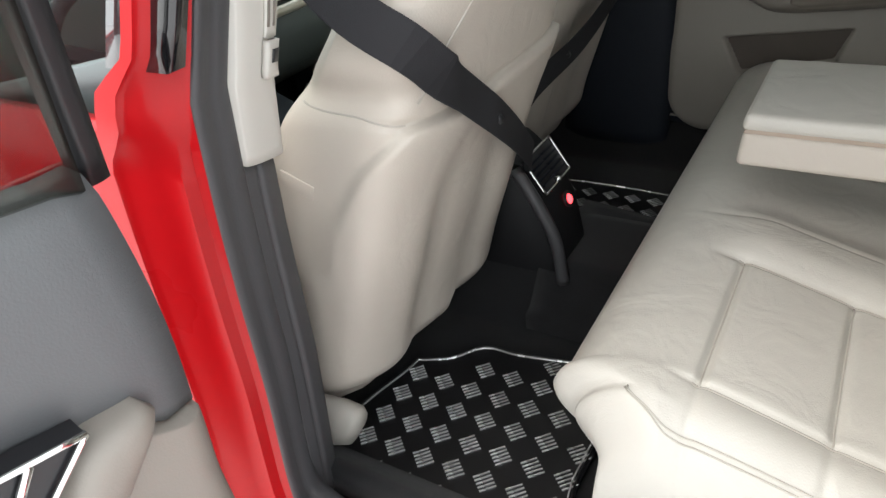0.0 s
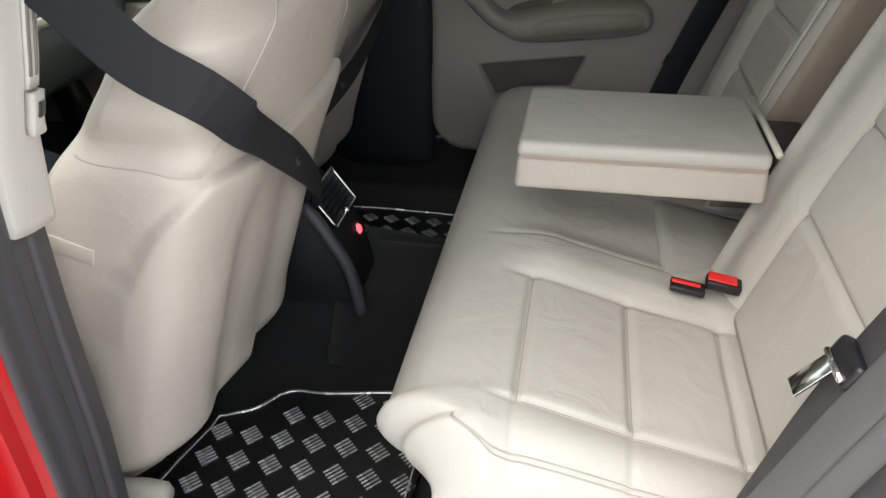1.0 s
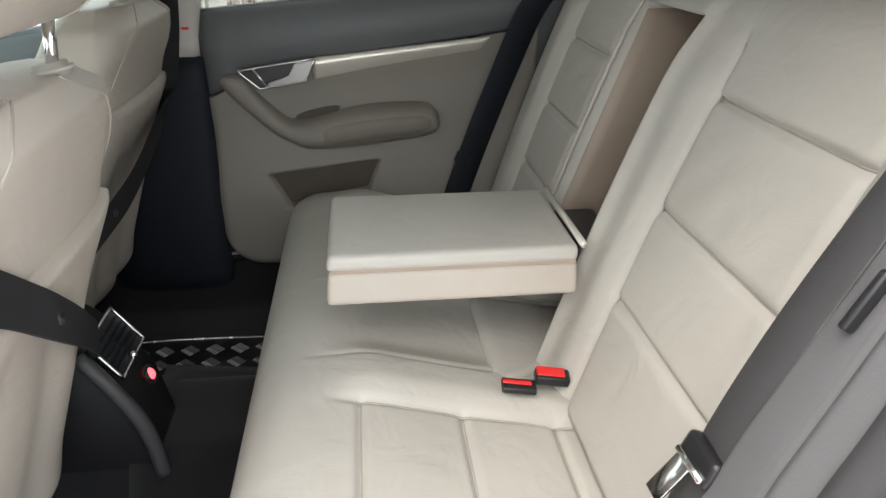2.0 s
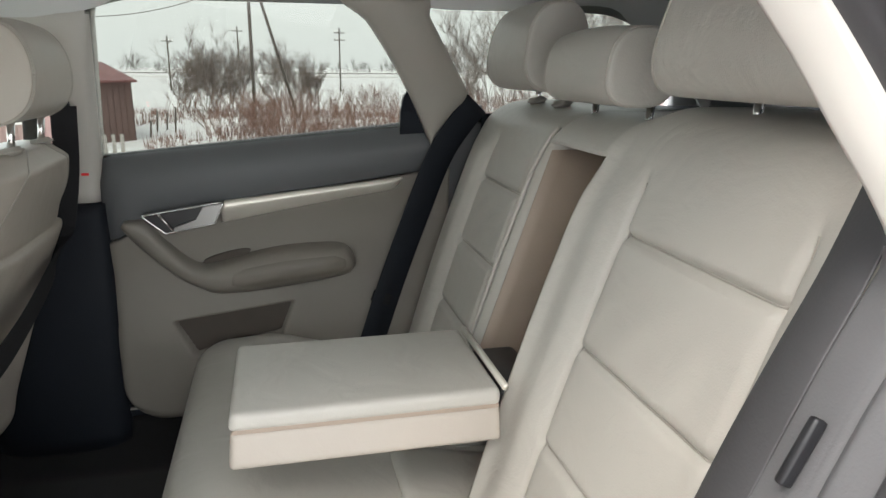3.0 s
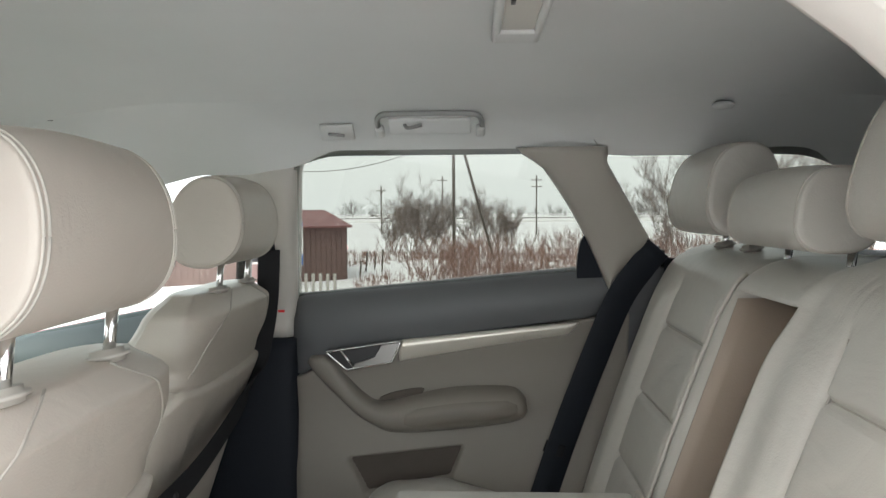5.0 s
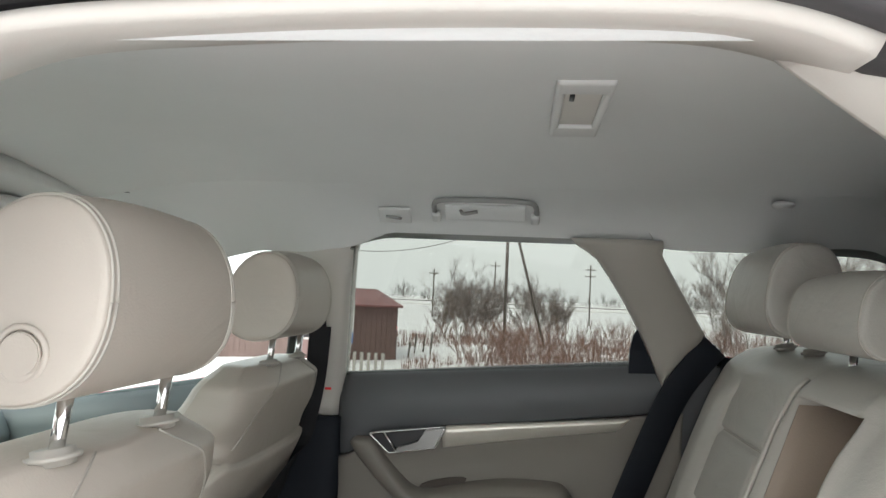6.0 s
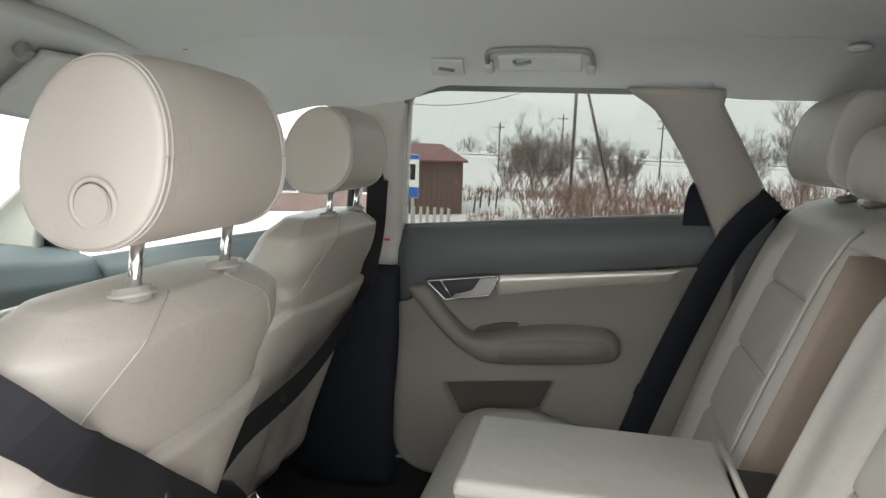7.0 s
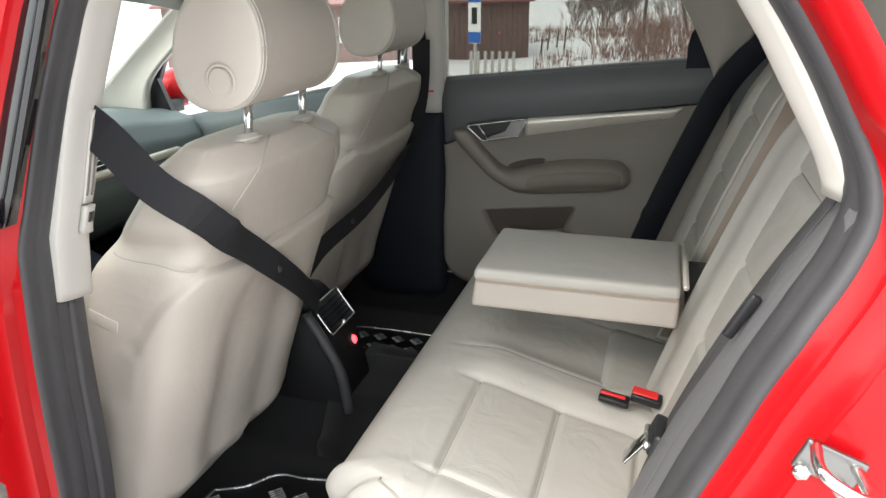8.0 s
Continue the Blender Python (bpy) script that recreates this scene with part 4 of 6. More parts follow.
def seat_point(ox, yc, z, t):
    """A point of a front seat's back, at a height and a bearing round it."""
    xr = ox + 0.13 + 0.34 * (z - 1.014)
    if z > 0.995:
        xr -= 0.9 * (z - 0.995)
    th = 0.235 - 0.06 * smooth(0.75, 1.0, z) - 0.06 * smooth(0.985, 1.044, z)
    hw = 0.236 + 0.006 * smooth(0.45, 0.65, z) - 0.018 * smooth(0.93, 1.018, z) - 0.060 * smooth(0.992, 1.033, z) - 0.016 * math.exp(-((z - 0.890) / 0.024) ** 2)
    lo = smooth(0.30, 0.42, z)
    hw *= 0.90 + 0.10 * lo
    xr -= 0.07 * (1 - lo)
    c, s = math.cos(t), math.sin(t)
    px = math.copysign(abs(c) ** (2 / 4.2), c)
    py = math.copysign(abs(s) ** (2 / 4.2), s)
    x = xr - th / 2 + th / 2 * px
    y = yc + hw * py
    zs = 0.845 + 0.025 * (1 - max(0, c)) + 0.02 * max(0, -c)
    if c > 0:
        # the rear face: hollow knee room low down and a seam across
        f = 1 - py * py
        x -= 0.022 * f * (1 - smooth(0.70, 0.86, z)) * smooth(0.34, 0.48, z)
        x -= groove(z - zs, 0.006, 0.006) * smooth(0.1, 0.3, c)
        x += 0.0095 * math.sin(10 * py + 2.1) * smooth(0.84, 0.62, z) * f
    else:
        # bolsters standing forward on the front face
        x -= (0.035 * smooth(0.55, 0.95, abs(py)) * smooth(0.97, 0.82, z) - 0.02) * smooth(0, 0.35, -c)
    # the lower shell stands proud of the upper pad, under a sloping seam
    edge = float(np.interp(z, (0.40, 0.55, 0.70, 0.80, 0.86), (-0.45, -0.15, 0.20, 0.50, 0.90)))
    g = smooth(zs + 0.006, zs - 0.005, z) * smooth(edge - 0.05, edge + 0.03, px)
    x += 0.015 * g * max(0, px)
    y += 0.012 * g * math.copysign(abs(py) ** 4, py)
    # slanted shoulder at the rear corners
    zr = 1.0 - 0.10 * max(0, abs(py) - 0.25)
    x -= 0.020 * smooth(0, 0.11, z - zr) * smooth(0.0, 0.5, c)
    return (x, y, z)


def seat_back_ring(ox, yc, z, count=120):
    return [seat_point(ox, yc, z, 2 * math.pi * i / count) for i in range(count)]


def build_front_seat(ox, yc, outboard, label):
    st = thing("front_seat", (ox - 0.2, yc, 0.26), label, "car seat", "front seats")
    zs = fine(0.32, 1.012, 110, (0.85, 0.865, 0.875), 0.006) + [1.016, 1.020, 1.024, 1.027]
    rings = [seat_back_ring(ox, yc, z) for z in zs]
    last = rings[-1]
    cx = sum(p[0] for p in last) / len(last)
    for k, dz in ((0.8, 0.002), (0.4, 0.004)):
        rings.append([(cx + (p[0] - cx) * k, yc + (p[1] - yc) * k, p[2] + dz) for p in last])
    back = part("backrest", loft(rings), LEATHER_WARM, st, "beige leather seat back with a bulging shell")
    # sewn ridges from the shoulders down both rear corners, and the seam round the lower shell
    for sgn in (-1, 1):
        path = [Vector(seat_point(ox, yc, 1.028 - 0.15 * k, sgn * (0.10 + 0.75 * k))) for k in lin(0, 1, 30)]
        part("seam", tube(path, 0.0016, 6), JOINT, back)
        path = [Vector(seat_point(ox, yc, 0.845 + 0.025 * (1 - max(0, math.cos(a))) + 0.02 * max(0, -math.cos(a)), sgn * a)) for a in lin(0.85, 1.9, 30)]
        part("seam", tube(path, 0.0012, 6), JOINT, back)
    # side airbag tab
    p = Vector(seat_point(ox, yc, 0.765, outboard * math.pi * 0.53))
    part("airbag_tab", block((0.055, 0.003, 0.022), m=Matrix.Translation(p) @ Matrix.Rotation(radians(18), 4, "Y"), bevel=0.001), LEATHER_WARM, back, "small beige airbag tab")
    # cushion
    rings = []
    for x, w, zt, zb in ((-0.62, 0.19, 0.46, 0.40), (-0.60, 0.23, 0.50, 0.34), (-0.54, 0.245, 0.525, 0.30), (-0.40, 0.25, 0.525, 0.28), (-0.25, 0.25, 0.50, 0.28), (-0.20, 0.235, 0.48, 0.28), (-0.16, 0.20, 0.46, 0.30)):
        ring = []
        for k in range(32):
            t = 2 * math.pi * k / 32
            c, s = math.cos(t), math.sin(t)
            py = math.copysign(abs(c) ** 0.55, c)
            pz = math.copysign(abs(s) ** 0.55, s)
            hh = (zt - zb) / 2
            ring.append((ox + x, yc + w * py, (zt + zb) / 2 + hh * pz + (0.03 * smooth(0.6, 0.95, abs(py)) if s > 0 else 0)))
        rings.append(ring)
    part("seat_cushion", loft(rings), LEATHER_WARM, st, "beige leather seat cushion")
    if outboard < 0:
        rings = []
        for x, zc, hh, hw in ((-0.56, 0.315, 0.020, 0.012), (-0.54, 0.315, 0.045, 0.020), (-0.20, 0.318, 0.050, 0.024), (-0.14, 0.322, 0.052, 0.030), (-0.108, 0.330, 0.042, 0.028), (-0.094, 0.342, 0.022, 0.018)):
            rings.append([(ox + x + 0.25 * hh * math.sin(a), yc + outboard * 0.252 + hw * math.cos(a), zc + hh * math.sin(a)) for a in (2 * math.pi * k / 20 for k in range(20))])
        part("side_shield", loft(rings), BEIGE_PLASTIC, st, "beige plastic seat side cover")
    for dy in (-0.18, 0.18):
        part("rail", block((0.42, 0.035, 0.05), (ox - 0.42, yc + dy, 0.255), 0.005), BLACK, st, "black seat rail")
    headrest(st, (ox + 0.076, yc - 0.008, 1.166), (0.150, 0.250, 0.178), 0.07, n=2.2, cheek=0.86, crisp=9, taper=0.16, seam_at=(0.90, 0.955), button=outboard if outboard < 0 else 0, posts=((0.018, -0.085), (0.018, 0.085)), post_len=0.066, post_lean=0.12, cover=LEATHER_WARM)
    return st


build_front_seat(0.0, -0.375, -1, "beige leather driver's seat with a padded head rest")
build_front_seat(-0.115, 0.43, 1, "beige leather front passenger seat with a padded head rest")


# ---- rear bench ----
def bench_profile(n):
    pts = [(0.33, 0.400), (0.275, 0.400), (0.232, 0.408), (0.210, 0.430), (0.208, 0.462), (0.235, 0.500), (0.29, 0.522), (0.389, 0.516), (0.47, 0.495), (0.548, 0.474), (0.64, 0.452), (0.72, 0.436), (0.80, 0.425), (0.86, 0.42)]
    return spline([(x, 0, z) for x, z in pts], n)


def build_bench():
    st = thing("rear_bench", (0.55, CY, 0.30), "pale beige leather rear bench with stitched panels", "car seat")
    prof = bench_profile(260)
    nor = []
    for i in range(len(prof)):
        t = (prof[min(i + 1, len(prof) - 1)] - prof[max(i - 1, 0)]).normalized()
        nor.append(Vector((-t.z, 0, t.x)))
    Y0, Y1 = -0.510, 0.705

    def top(i, y):
        p, n = prof[i], nor[i]
        x = p.x
        f = smooth(0.26, 0.33, x)
        d = 0.0
        for c, half in ((-0.362, 0.146), (0.435, 0.150)):
            r = y - c
            lat = smooth(half + 0.02, half - 0.03, abs(r))
            for sx in (0.389, 0.548, 0.70):
                d -= groove(x - sx, 0.0065, 0.010) * lat * f
                d += 0.0045 * math.cos(math.pi * min(1, abs(x - sx - 0.08) / 0.08)) * lat * f * (1 / 3)
            for sgn in (-1, 1):
                d -= groove(r - sgn * half, 0.0075, 0.009) * smooth(0.33, 0.39, x)
            # raised bolsters outside the panel
            if r > 0 or c > 0:
                d += 0.016 * smooth(half, half + 0.05, abs(r)) * smooth(half + 0.17, half + 0.09, abs(r)) * smooth(0.30, 0.42, x)
        d -= groove(y + 0.105, 0.006, 0.004) * smooth(0.28, 0.36, x)
        d -= groove(y - 0.165, 0.006, 0.006) * smooth(0.28, 0.36, x)
        # creases
        d += 0.0016 * math.sin(40 * y + 30 * x + 3 * math.sin(25 * x)) * math.exp(-((x - 0.62) / 0.06) ** 2 - ((y + 0.38) / 0.10) ** 2)
        d += 0.0020 * math.sin(85 * (y + 0.6 * x)) * math.exp(-((x - 0.70) / 0.04) ** 2 - ((y + 0.20) / 0.06) ** 2)
        b = min(1, (Y1 - y) / 0.06)
        d -= 0.045 * (1 - math.sqrt(max(0, 1 - (1 - b) ** 2)))
        q = p + n * d
        return (q.x, y, q.z)

    def flank(i, s):
        """The near side of the cushion, rolled over from the panel's edge (s = 0) down to its base (s = 1)."""
        x, y, z = top(i, Y0)
        fall = 0.215 * (1 - max(0, 1 - s ** 2.4) ** (1 / 2.4))
        front = smooth(0.40, 0.23, x)
        x += front * (0.085 * smooth(0.10, 0.75, s) + groove(s - 0.30, 0.05, 0.022)) - 0.010 * front * groove(s - 0.10, 0.08, 1)
        z += 0.006 * math.sin(math.pi * min(1, s / 0.6)) * smooth(0.35, 0.45, x)
        return (x, Y0 - 0.122 * s - 0.006 * math.sin(9 * x) * s, z - fall * max(0.15, (z - 0.30) / 0.20))

    ys = fine(Y0, Y1, 110, (-0.508, -0.216, 0.285, 0.585, -0.105, 0.165), 0.008)
    ys = sorted(set(ys + [Y1 - 0.003]))
    ss = [1, 0.998, 0.99, 0.975, 0.95, 0.92, 0.88, 0.83] + lin(0.78, 0.04, 22)
    nu, nv = len(prof), len(ys) + len(ss)
    verts = [q for i in range(nu) for q in [flank(i, s) for s in ss] + [top(i, y) for y in ys]]
    faces = [(a * nv + b, (a + 1) * nv + b, (a + 1) * nv + b + 1, a * nv + b + 1) for a in range(nu - 1) for b in range(nv - 1)]
    # rounded ends and the underside
    faces.append(tuple(a * nv for a in reversed(range(nu))))
    faces.append(tuple(a * nv + nv - 1 for a in range(nu)))
    faces.append(tuple(range(nv)) + tuple((nu - 1) * nv + b for b in reversed(range(nv))))
    cu = part("seat_cushion", mesh(verts, faces), LEATHER, st, "pale beige leather seat cushion with seams")
    # sewn joints
    for c, half in ((-0.362, 0.146), (0.435, 0.150)):
        for sx in (0.389, 0.548, 0.70):
            i = min(range(nu), key=lambda k: abs(prof[k].x - sx) + (9 if prof[k].z < 0.42 else 0))
            part("joint", tube([Vector(top(i, c + r)) + Vector((0, 0, 0.0004)) for r in lin(-half, half, 30)], 0.0013, 6), JOINT, cu)
        for sgn in (-1, 1):
            ids = [i for i in range(nu) if prof[i].x > 0.38 and prof[i].z > 0.41]
            part("joint", tube([Vector(top(i, c + sgn * half)) + Vector((0, 0, 0.0004)) for i in ids[::3]], 0.0013, 6), JOINT, cu)
    # twin stitching along the near side
    for s in (0.56, 0.605):
        ids = [i for i in range(nu) if prof[i].x > 0.275 and prof[i].z > 0.49 or prof[i].x > 0.40]
        path = [Vector(flank(i, 0.06 + (s - 0.06) * smooth(0.215, 0.36, prof[i].x) ** 0.7)) + Vector((-0.0004, -0.0006, 0.0008)) for i in ids[::3]]
        part("stitching", tube(path, 0.0013, 6), STITCH, cu)
    part("seat_base", block((0.46, 1.22, 0.16), (0.575, CY + 0.03, 0.275), 0.02), CARPET, st, "black carpeted seat base")

    # backs: the wide one on the near side holds the arm rest's recess
    def back(yA, yB, seams_y, seams_z, recess, crest, label):
        def f(y, z):
            x = 0.572 + 0.348 * z
            x -= 0.012 * math.sin(math.pi * min(1, max(0, (z - 0.45) / 0.7)))
            x += edge_drop(y - yA, 0.045) * 0.8 + edge_drop(yB - y, 0.045) * 0.8
            x += edge_drop(1.138 - z, 0.075)
            c = (seams_y[0] + seams_y[1]) / 2
            h = (seams_y[1] - seams_y[0]) / 2
            r = abs(y - c)
            for s in seams_y:
                x += groove(y - s, 0.0065, 0.011) * smooth(1.06, 1.0, z)
            for s in seams_z:
                x += groove(z - s, 0.0065, 0.010) * smooth(h + 0.01, h - 0.01, r)
            x -= 0.016 * smooth(h, h + 0.05, r) * smooth(h + 0.17, h + 0.09, r) * smooth(1.08, 0.95, z)
            # soft creases in the leather
            x += 0.0013 * math.sin(60 * y + 5 * math.sin(14 * z)) * math.exp(-((z - 0.86) / 0.06) ** 2) * smooth(h, h - 0.05, r)
            if recess:
                x -= 0.020 * smooth(-0.09, -0.05, y)
                a, b = recess
                g = smooth(a - 0.004, a + 0.008, y) * smooth(b + 0.004, b - 0.008, y) * smooth(1.066, 1.050, z)
                x += 0.150 * g
            low = crest - (0.024 * smooth(-0.11, -0.03, y) if recess else 0)
            return (x, y, z if z < 1.0 else 1.0 + (z - 1.0) * (low - 1.0) / 0.138)
        marks = list(seams_y) + (list(recess) if recess else [])
        ys = fine(yA, yB, 80, marks, 0.008)
        zs = fine(0.44, 1.138, 80, list(seams_z) + ([1.058] if recess else []) + [1.13], 0.006)
        bk = part("backrest", sheet(f, ys, zs, (0.13, 0, 0.0)), LEATHER, st, label)
        for s in seams_y:
            part("joint", tube([Vector(f(s, z)) - Vector((0.0004, 0, 0)) for z in lin(0.50, 1.03, 40)], 0.0013, 6), JOINT, bk)
        for s in seams_z:
            part("joint", tube([Vector(f(y, s)) - Vector((0.0004, 0, 0)) for y in lin(seams_y[0], seams_y[1], 24)], 0.0013, 6), JOINT, bk)
        return bk, f

    b1, f1 = back(-0.615, 0.194, (-0.50, -0.176), (0.955, 0.792, 0.645), (-0.058, 0.174), 1.126, "pale beige leather back with an arm rest recess")
    b2, f2 = back(0.200, 0.685, (0.245, 0.50), (0.935, 0.790, 0.650), None, 1.102, "pale beige leather back")
    # recess lining, the hollow's shade put into its brown
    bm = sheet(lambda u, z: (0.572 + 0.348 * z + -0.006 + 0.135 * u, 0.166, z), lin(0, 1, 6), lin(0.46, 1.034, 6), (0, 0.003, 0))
    part("recess_lining", bm, LEATHER_DARK, b1, "leather lining of the recess, its shade in the brown")
    # pale tube by the split, standing in for the highlight on its edge
    part("split_glint", tube([Vector(f1(0.184, z)) + Vector((-0.006, 0.008, 0)) for z in lin(0.50, 1.10, 30)], 0.004), EDGE_GLINT, b1, "pale tube for the highlight at the split")
    # head rests
    headrest(st, (0.996, -0.312, 1.240), (0.135, 0.280, 0.196), 0.10, n=2.5, cheek=0.80, crisp=8, taper=0.42, seam_at=(0.93,), posts=((0.042, -0.098), (0.042, 0.062)), post_len=0.055, post_lean=0.1)
    headrest(st, (0.984, 0.090, 1.182), (0.118, 0.270, 0.122), 0.05, n=2.7, cheek=0.82, crisp=9, seam_at=(0.94,), posts=((0.036, -0.100), (0.036, 0.100)), post_len=0.07, post_lean=0.1)
    headrest(st, (0.992, 0.455, 1.222), (0.135, 0.270, 0.180), 0.10, n=2.5, cheek=0.82, crisp=9, taper=0.10, seam_at=(0.94,), posts=((0.042, -0.075), (0.042, 0.075)), post_len=0.045, post_lean=0.1)
    return st


BENCH = build_bench()


def build_armrest():
    st = thing("armrest", (0.74, CY, 0.66), "folded-down beige leather centre arm rest", "arm rest")
    a, b = -0.108, 0.158

    def body(z0, z1, x0, x1, splay, r):
        """A soft-edged slab whose foot stands a little wider than its top."""
        bm = block((x1 - x0, b - a, z1 - z0), ((x0 + x1) / 2, (a + b) / 2, (z0 + z1) / 2), r, 5)
        for v in bm.verts:
            k = (z1 - v.co.z) / (z1 - z0)
            v.co.y += splay * k * (1 if v.co.y > (a + b) / 2 else -1)
            v.co.x -= 0.004 * k * (v.co.x < 0.5)
            v.co.z += 0.004 * (1 - ((v.co.y - (a + b) / 2) / 0.13) ** 2) * (1 - k)
        return bm
    part("lid", body(0.676, 0.703, 0.346, 0.748, 0.003, 0.012), LEATHER, st, "padded beige lid")
    part("box", body(0.622, 0.6745, 0.345, 0.748, 0.014, 0.011), LEATHER_WARM, st, "beige leather-covered box")
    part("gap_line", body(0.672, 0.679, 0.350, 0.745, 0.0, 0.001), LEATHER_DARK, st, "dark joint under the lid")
    part("hinge_bar", tube([(0.757, a + 0.006, 0.702), (0.757, b - 0.006, 0.702)], 0.006), SATIN, st, "metal hinge bar")
    # neck coloured black to give the shaded gap behind the arm rest
    part("neck", block((0.08, 0.17, 0.05), (0.80, CY - 0.005, 0.655), 0.01), BLACK, st, "hinge neck, black for the gap's shade")


build_armrest()


# ---- belts and buckles ----
def build_belts():
    for side, ox, yc in ((-1, 0.0, -0.375), (1, -0.115, 0.43)):
        b = thing("seat_belt", (0.08 if side < 0 else -0.02, CY + side * 0.70, 0.6), "charcoal front seat belt drawn behind the seat back", "seat belt", "front seat belts")
        if side < 0:
            # from the pillar over the seat's rear corner, creased there, and down to the anchor
            path = spline([(-0.050, -0.650, 1.092), (-0.004, -0.654, 1.062), (0.040, -0.634, 0.997), (0.093, -0.620, 0.958), (0.104, -0.574, 0.913), (0.090, -0.490, 0.853), (0.086, -0.417, 0.795), (0.049, -0.290, 0.707), (-0.006, -0.130, 0.592), (-0.048, -0.080, 0.556)], 60)

            def way(k):
                i = min(int(k * 59), 58)
                return (path[i + 1] - path[i]).cross(Vector((0.45, -0.88, 0.1)).lerp(Vector((1, -0.12, 0.20)), smooth(0.26, 0.36, k)))
        else:
            path = spline([(-0.012, 0.628, 1.095), (-0.030, 0.668, 0.97), (-0.042, 0.656, 0.875), (-0.046, 0.585, 0.785), (-0.046, 0.44, 0.735), (-0.050, 0.24, 0.690), (-0.08, 0.06, 0.650), (-0.10, -0.03, 0.60)], 40)
            way = lambda k: Vector((1, 0.3, 0)).lerp(Vector((0.05, 0.25, 1)), smooth(0.15, 0.45, k))
        sharpen(part("webbing", ribbon(path, 0.052, 0.0022, way), BELT, b, "charcoal woven webbing"), 12)
        part("belt_stop", disc(0.008, 0.007, Matrix.Translation(path[30]) @ Matrix.Rotation(radians(70), 4, "Y"), 14, 0.002), BLACK, b, "small black stop button")
        part("anchor", block((0.03, 0.05, 0.02), path[-1] + Vector((-0.012, 0.01, -0.012)), 0.004), BLACK, b, "black lower anchor")
    k = thing("belt_guide", (-0.03, CY + 0.63, 1.10), "dark belt guide on the far pillar", "belt guide")
    part("loop", block((0.03, 0.03, 0.06), (-0.02, CY + 0.625, 1.10), 0.008), NAVY, k)
    # rear outer belts lying along the bench
    r = thing("seat_belt", (0.80, -0.62, 0.6), "black rear seat belt hanging beside the bench", "seat belt", "rear seat belts")
    part("webbing", ribbon(spline([(0.91, -0.600, 1.13), (0.858, -0.610, 1.03), (0.819, -0.612, 0.955), (0.774, -0.612, 0.855), (0.728, -0.612, 0.735), (0.692, -0.615, 0.62), (0.66, -0.62, 0.48)], 40), 0.054, 0.003, lambda k: (0.12 + 0.05 * math.sin(9 * k), 1, 0)), GREY_SEAL, r, "black webbing")
    m = Matrix.Translation((0.716, -0.612, 0.716)) @ Matrix.Rotation(radians(21), 4, "Y")
    part("tongue_grip", block((0.018, 0.056, 0.032), m=m, bevel=0.006), BLACK, r, "black tongue grip")
    part("tongue", block((0.0035, 0.026, 0.05), m=m @ Matrix.Translation((-0.012, 0.012, -0.036)) @ Matrix.Rotation(radians(14), 4, "Y"), bevel=0.001), CHROME, r, "steel belt tongue")
    part("tongue_bar", tube([m @ Vector((-0.010, -0.024, -0.008)), m @ Vector((-0.010, 0.024, -0.008))], 0.004), CHROME, r, "steel bar through the grip")
    r = thing("seat_belt", (0.80, 0.70, 0.6), "black rear seat belt hanging beside the bench", "seat belt", "rear seat belts")
    part("webbing", ribbon(spline([(0.922, 0.668, 1.094), (0.885, 0.670, 1.050), (0.830, 0.672, 0.968), (0.765, 0.672, 0.81), (0.70, 0.672, 0.635), (0.645, 0.672, 0.47)], 30), 0.074, 0.003, lambda k: (1, 0.3, -0.4)), NAVY, r, "black webbing")
    part("sewn_end", block((0.05, 0.006, 0.03), m=Matrix.Translation((0.675, 0.672, 0.60)) @ Matrix.Rotation(radians(20), 4, "Y"), bevel=0.002), BELT, r, "sewn belt end")
    # buckles on the cushion
    for dx, y, hh, tilt in ((0.0, -0.146, 0.022, 14), (-0.060, -0.165, 0.014, 12)):
        b = thing("belt_buckle", (0.70 + dx, y, 0.475), "black belt buckle with a red button lying on the bench", "belt buckle", "rear buckles")
        m = Matrix.Translation((0.705 + dx, y - 0.012, 0.487)) @ Matrix.Rotation(radians(-4), 4, "Z") @ Matrix.Rotation(radians(8), 4, "Y") @ Matrix.Rotation(radians(tilt), 4, "X")
        part("housing", block((0.058, 0.026, hh * 0.85), m=m, bevel=0.004), BLACK, b, "black buckle housing")
        part("button", block((0.048, 0.019 if dx == 0 else 0.008, 0.006), m=m @ Matrix.Translation((-0.004, 0.003, hh * 0.42 - 0.0005)), bevel=0.002), RED_BUTTON, b, "red release button")
    bm = sheet(lambda u, v: (0.612 + 0.19 * u, -0.146 + 0.115 * smooth(0, 0.9, u) + (0.156 + 0.146 - 0.115 * smooth(0, 0.9, u)) * v, 0.474 - 0.04 * u + 0.004 * math.sin(math.pi * v) - 0.010 * edge_drop(u, 0.12) / 0.12), lin(0, 1, 14), lin(0, 1, 12), (0, 0, -0.014))
    part("centre_flap", bm, LEATHER, BENCH, "pale leather flap under the arm rest")


build_belts()


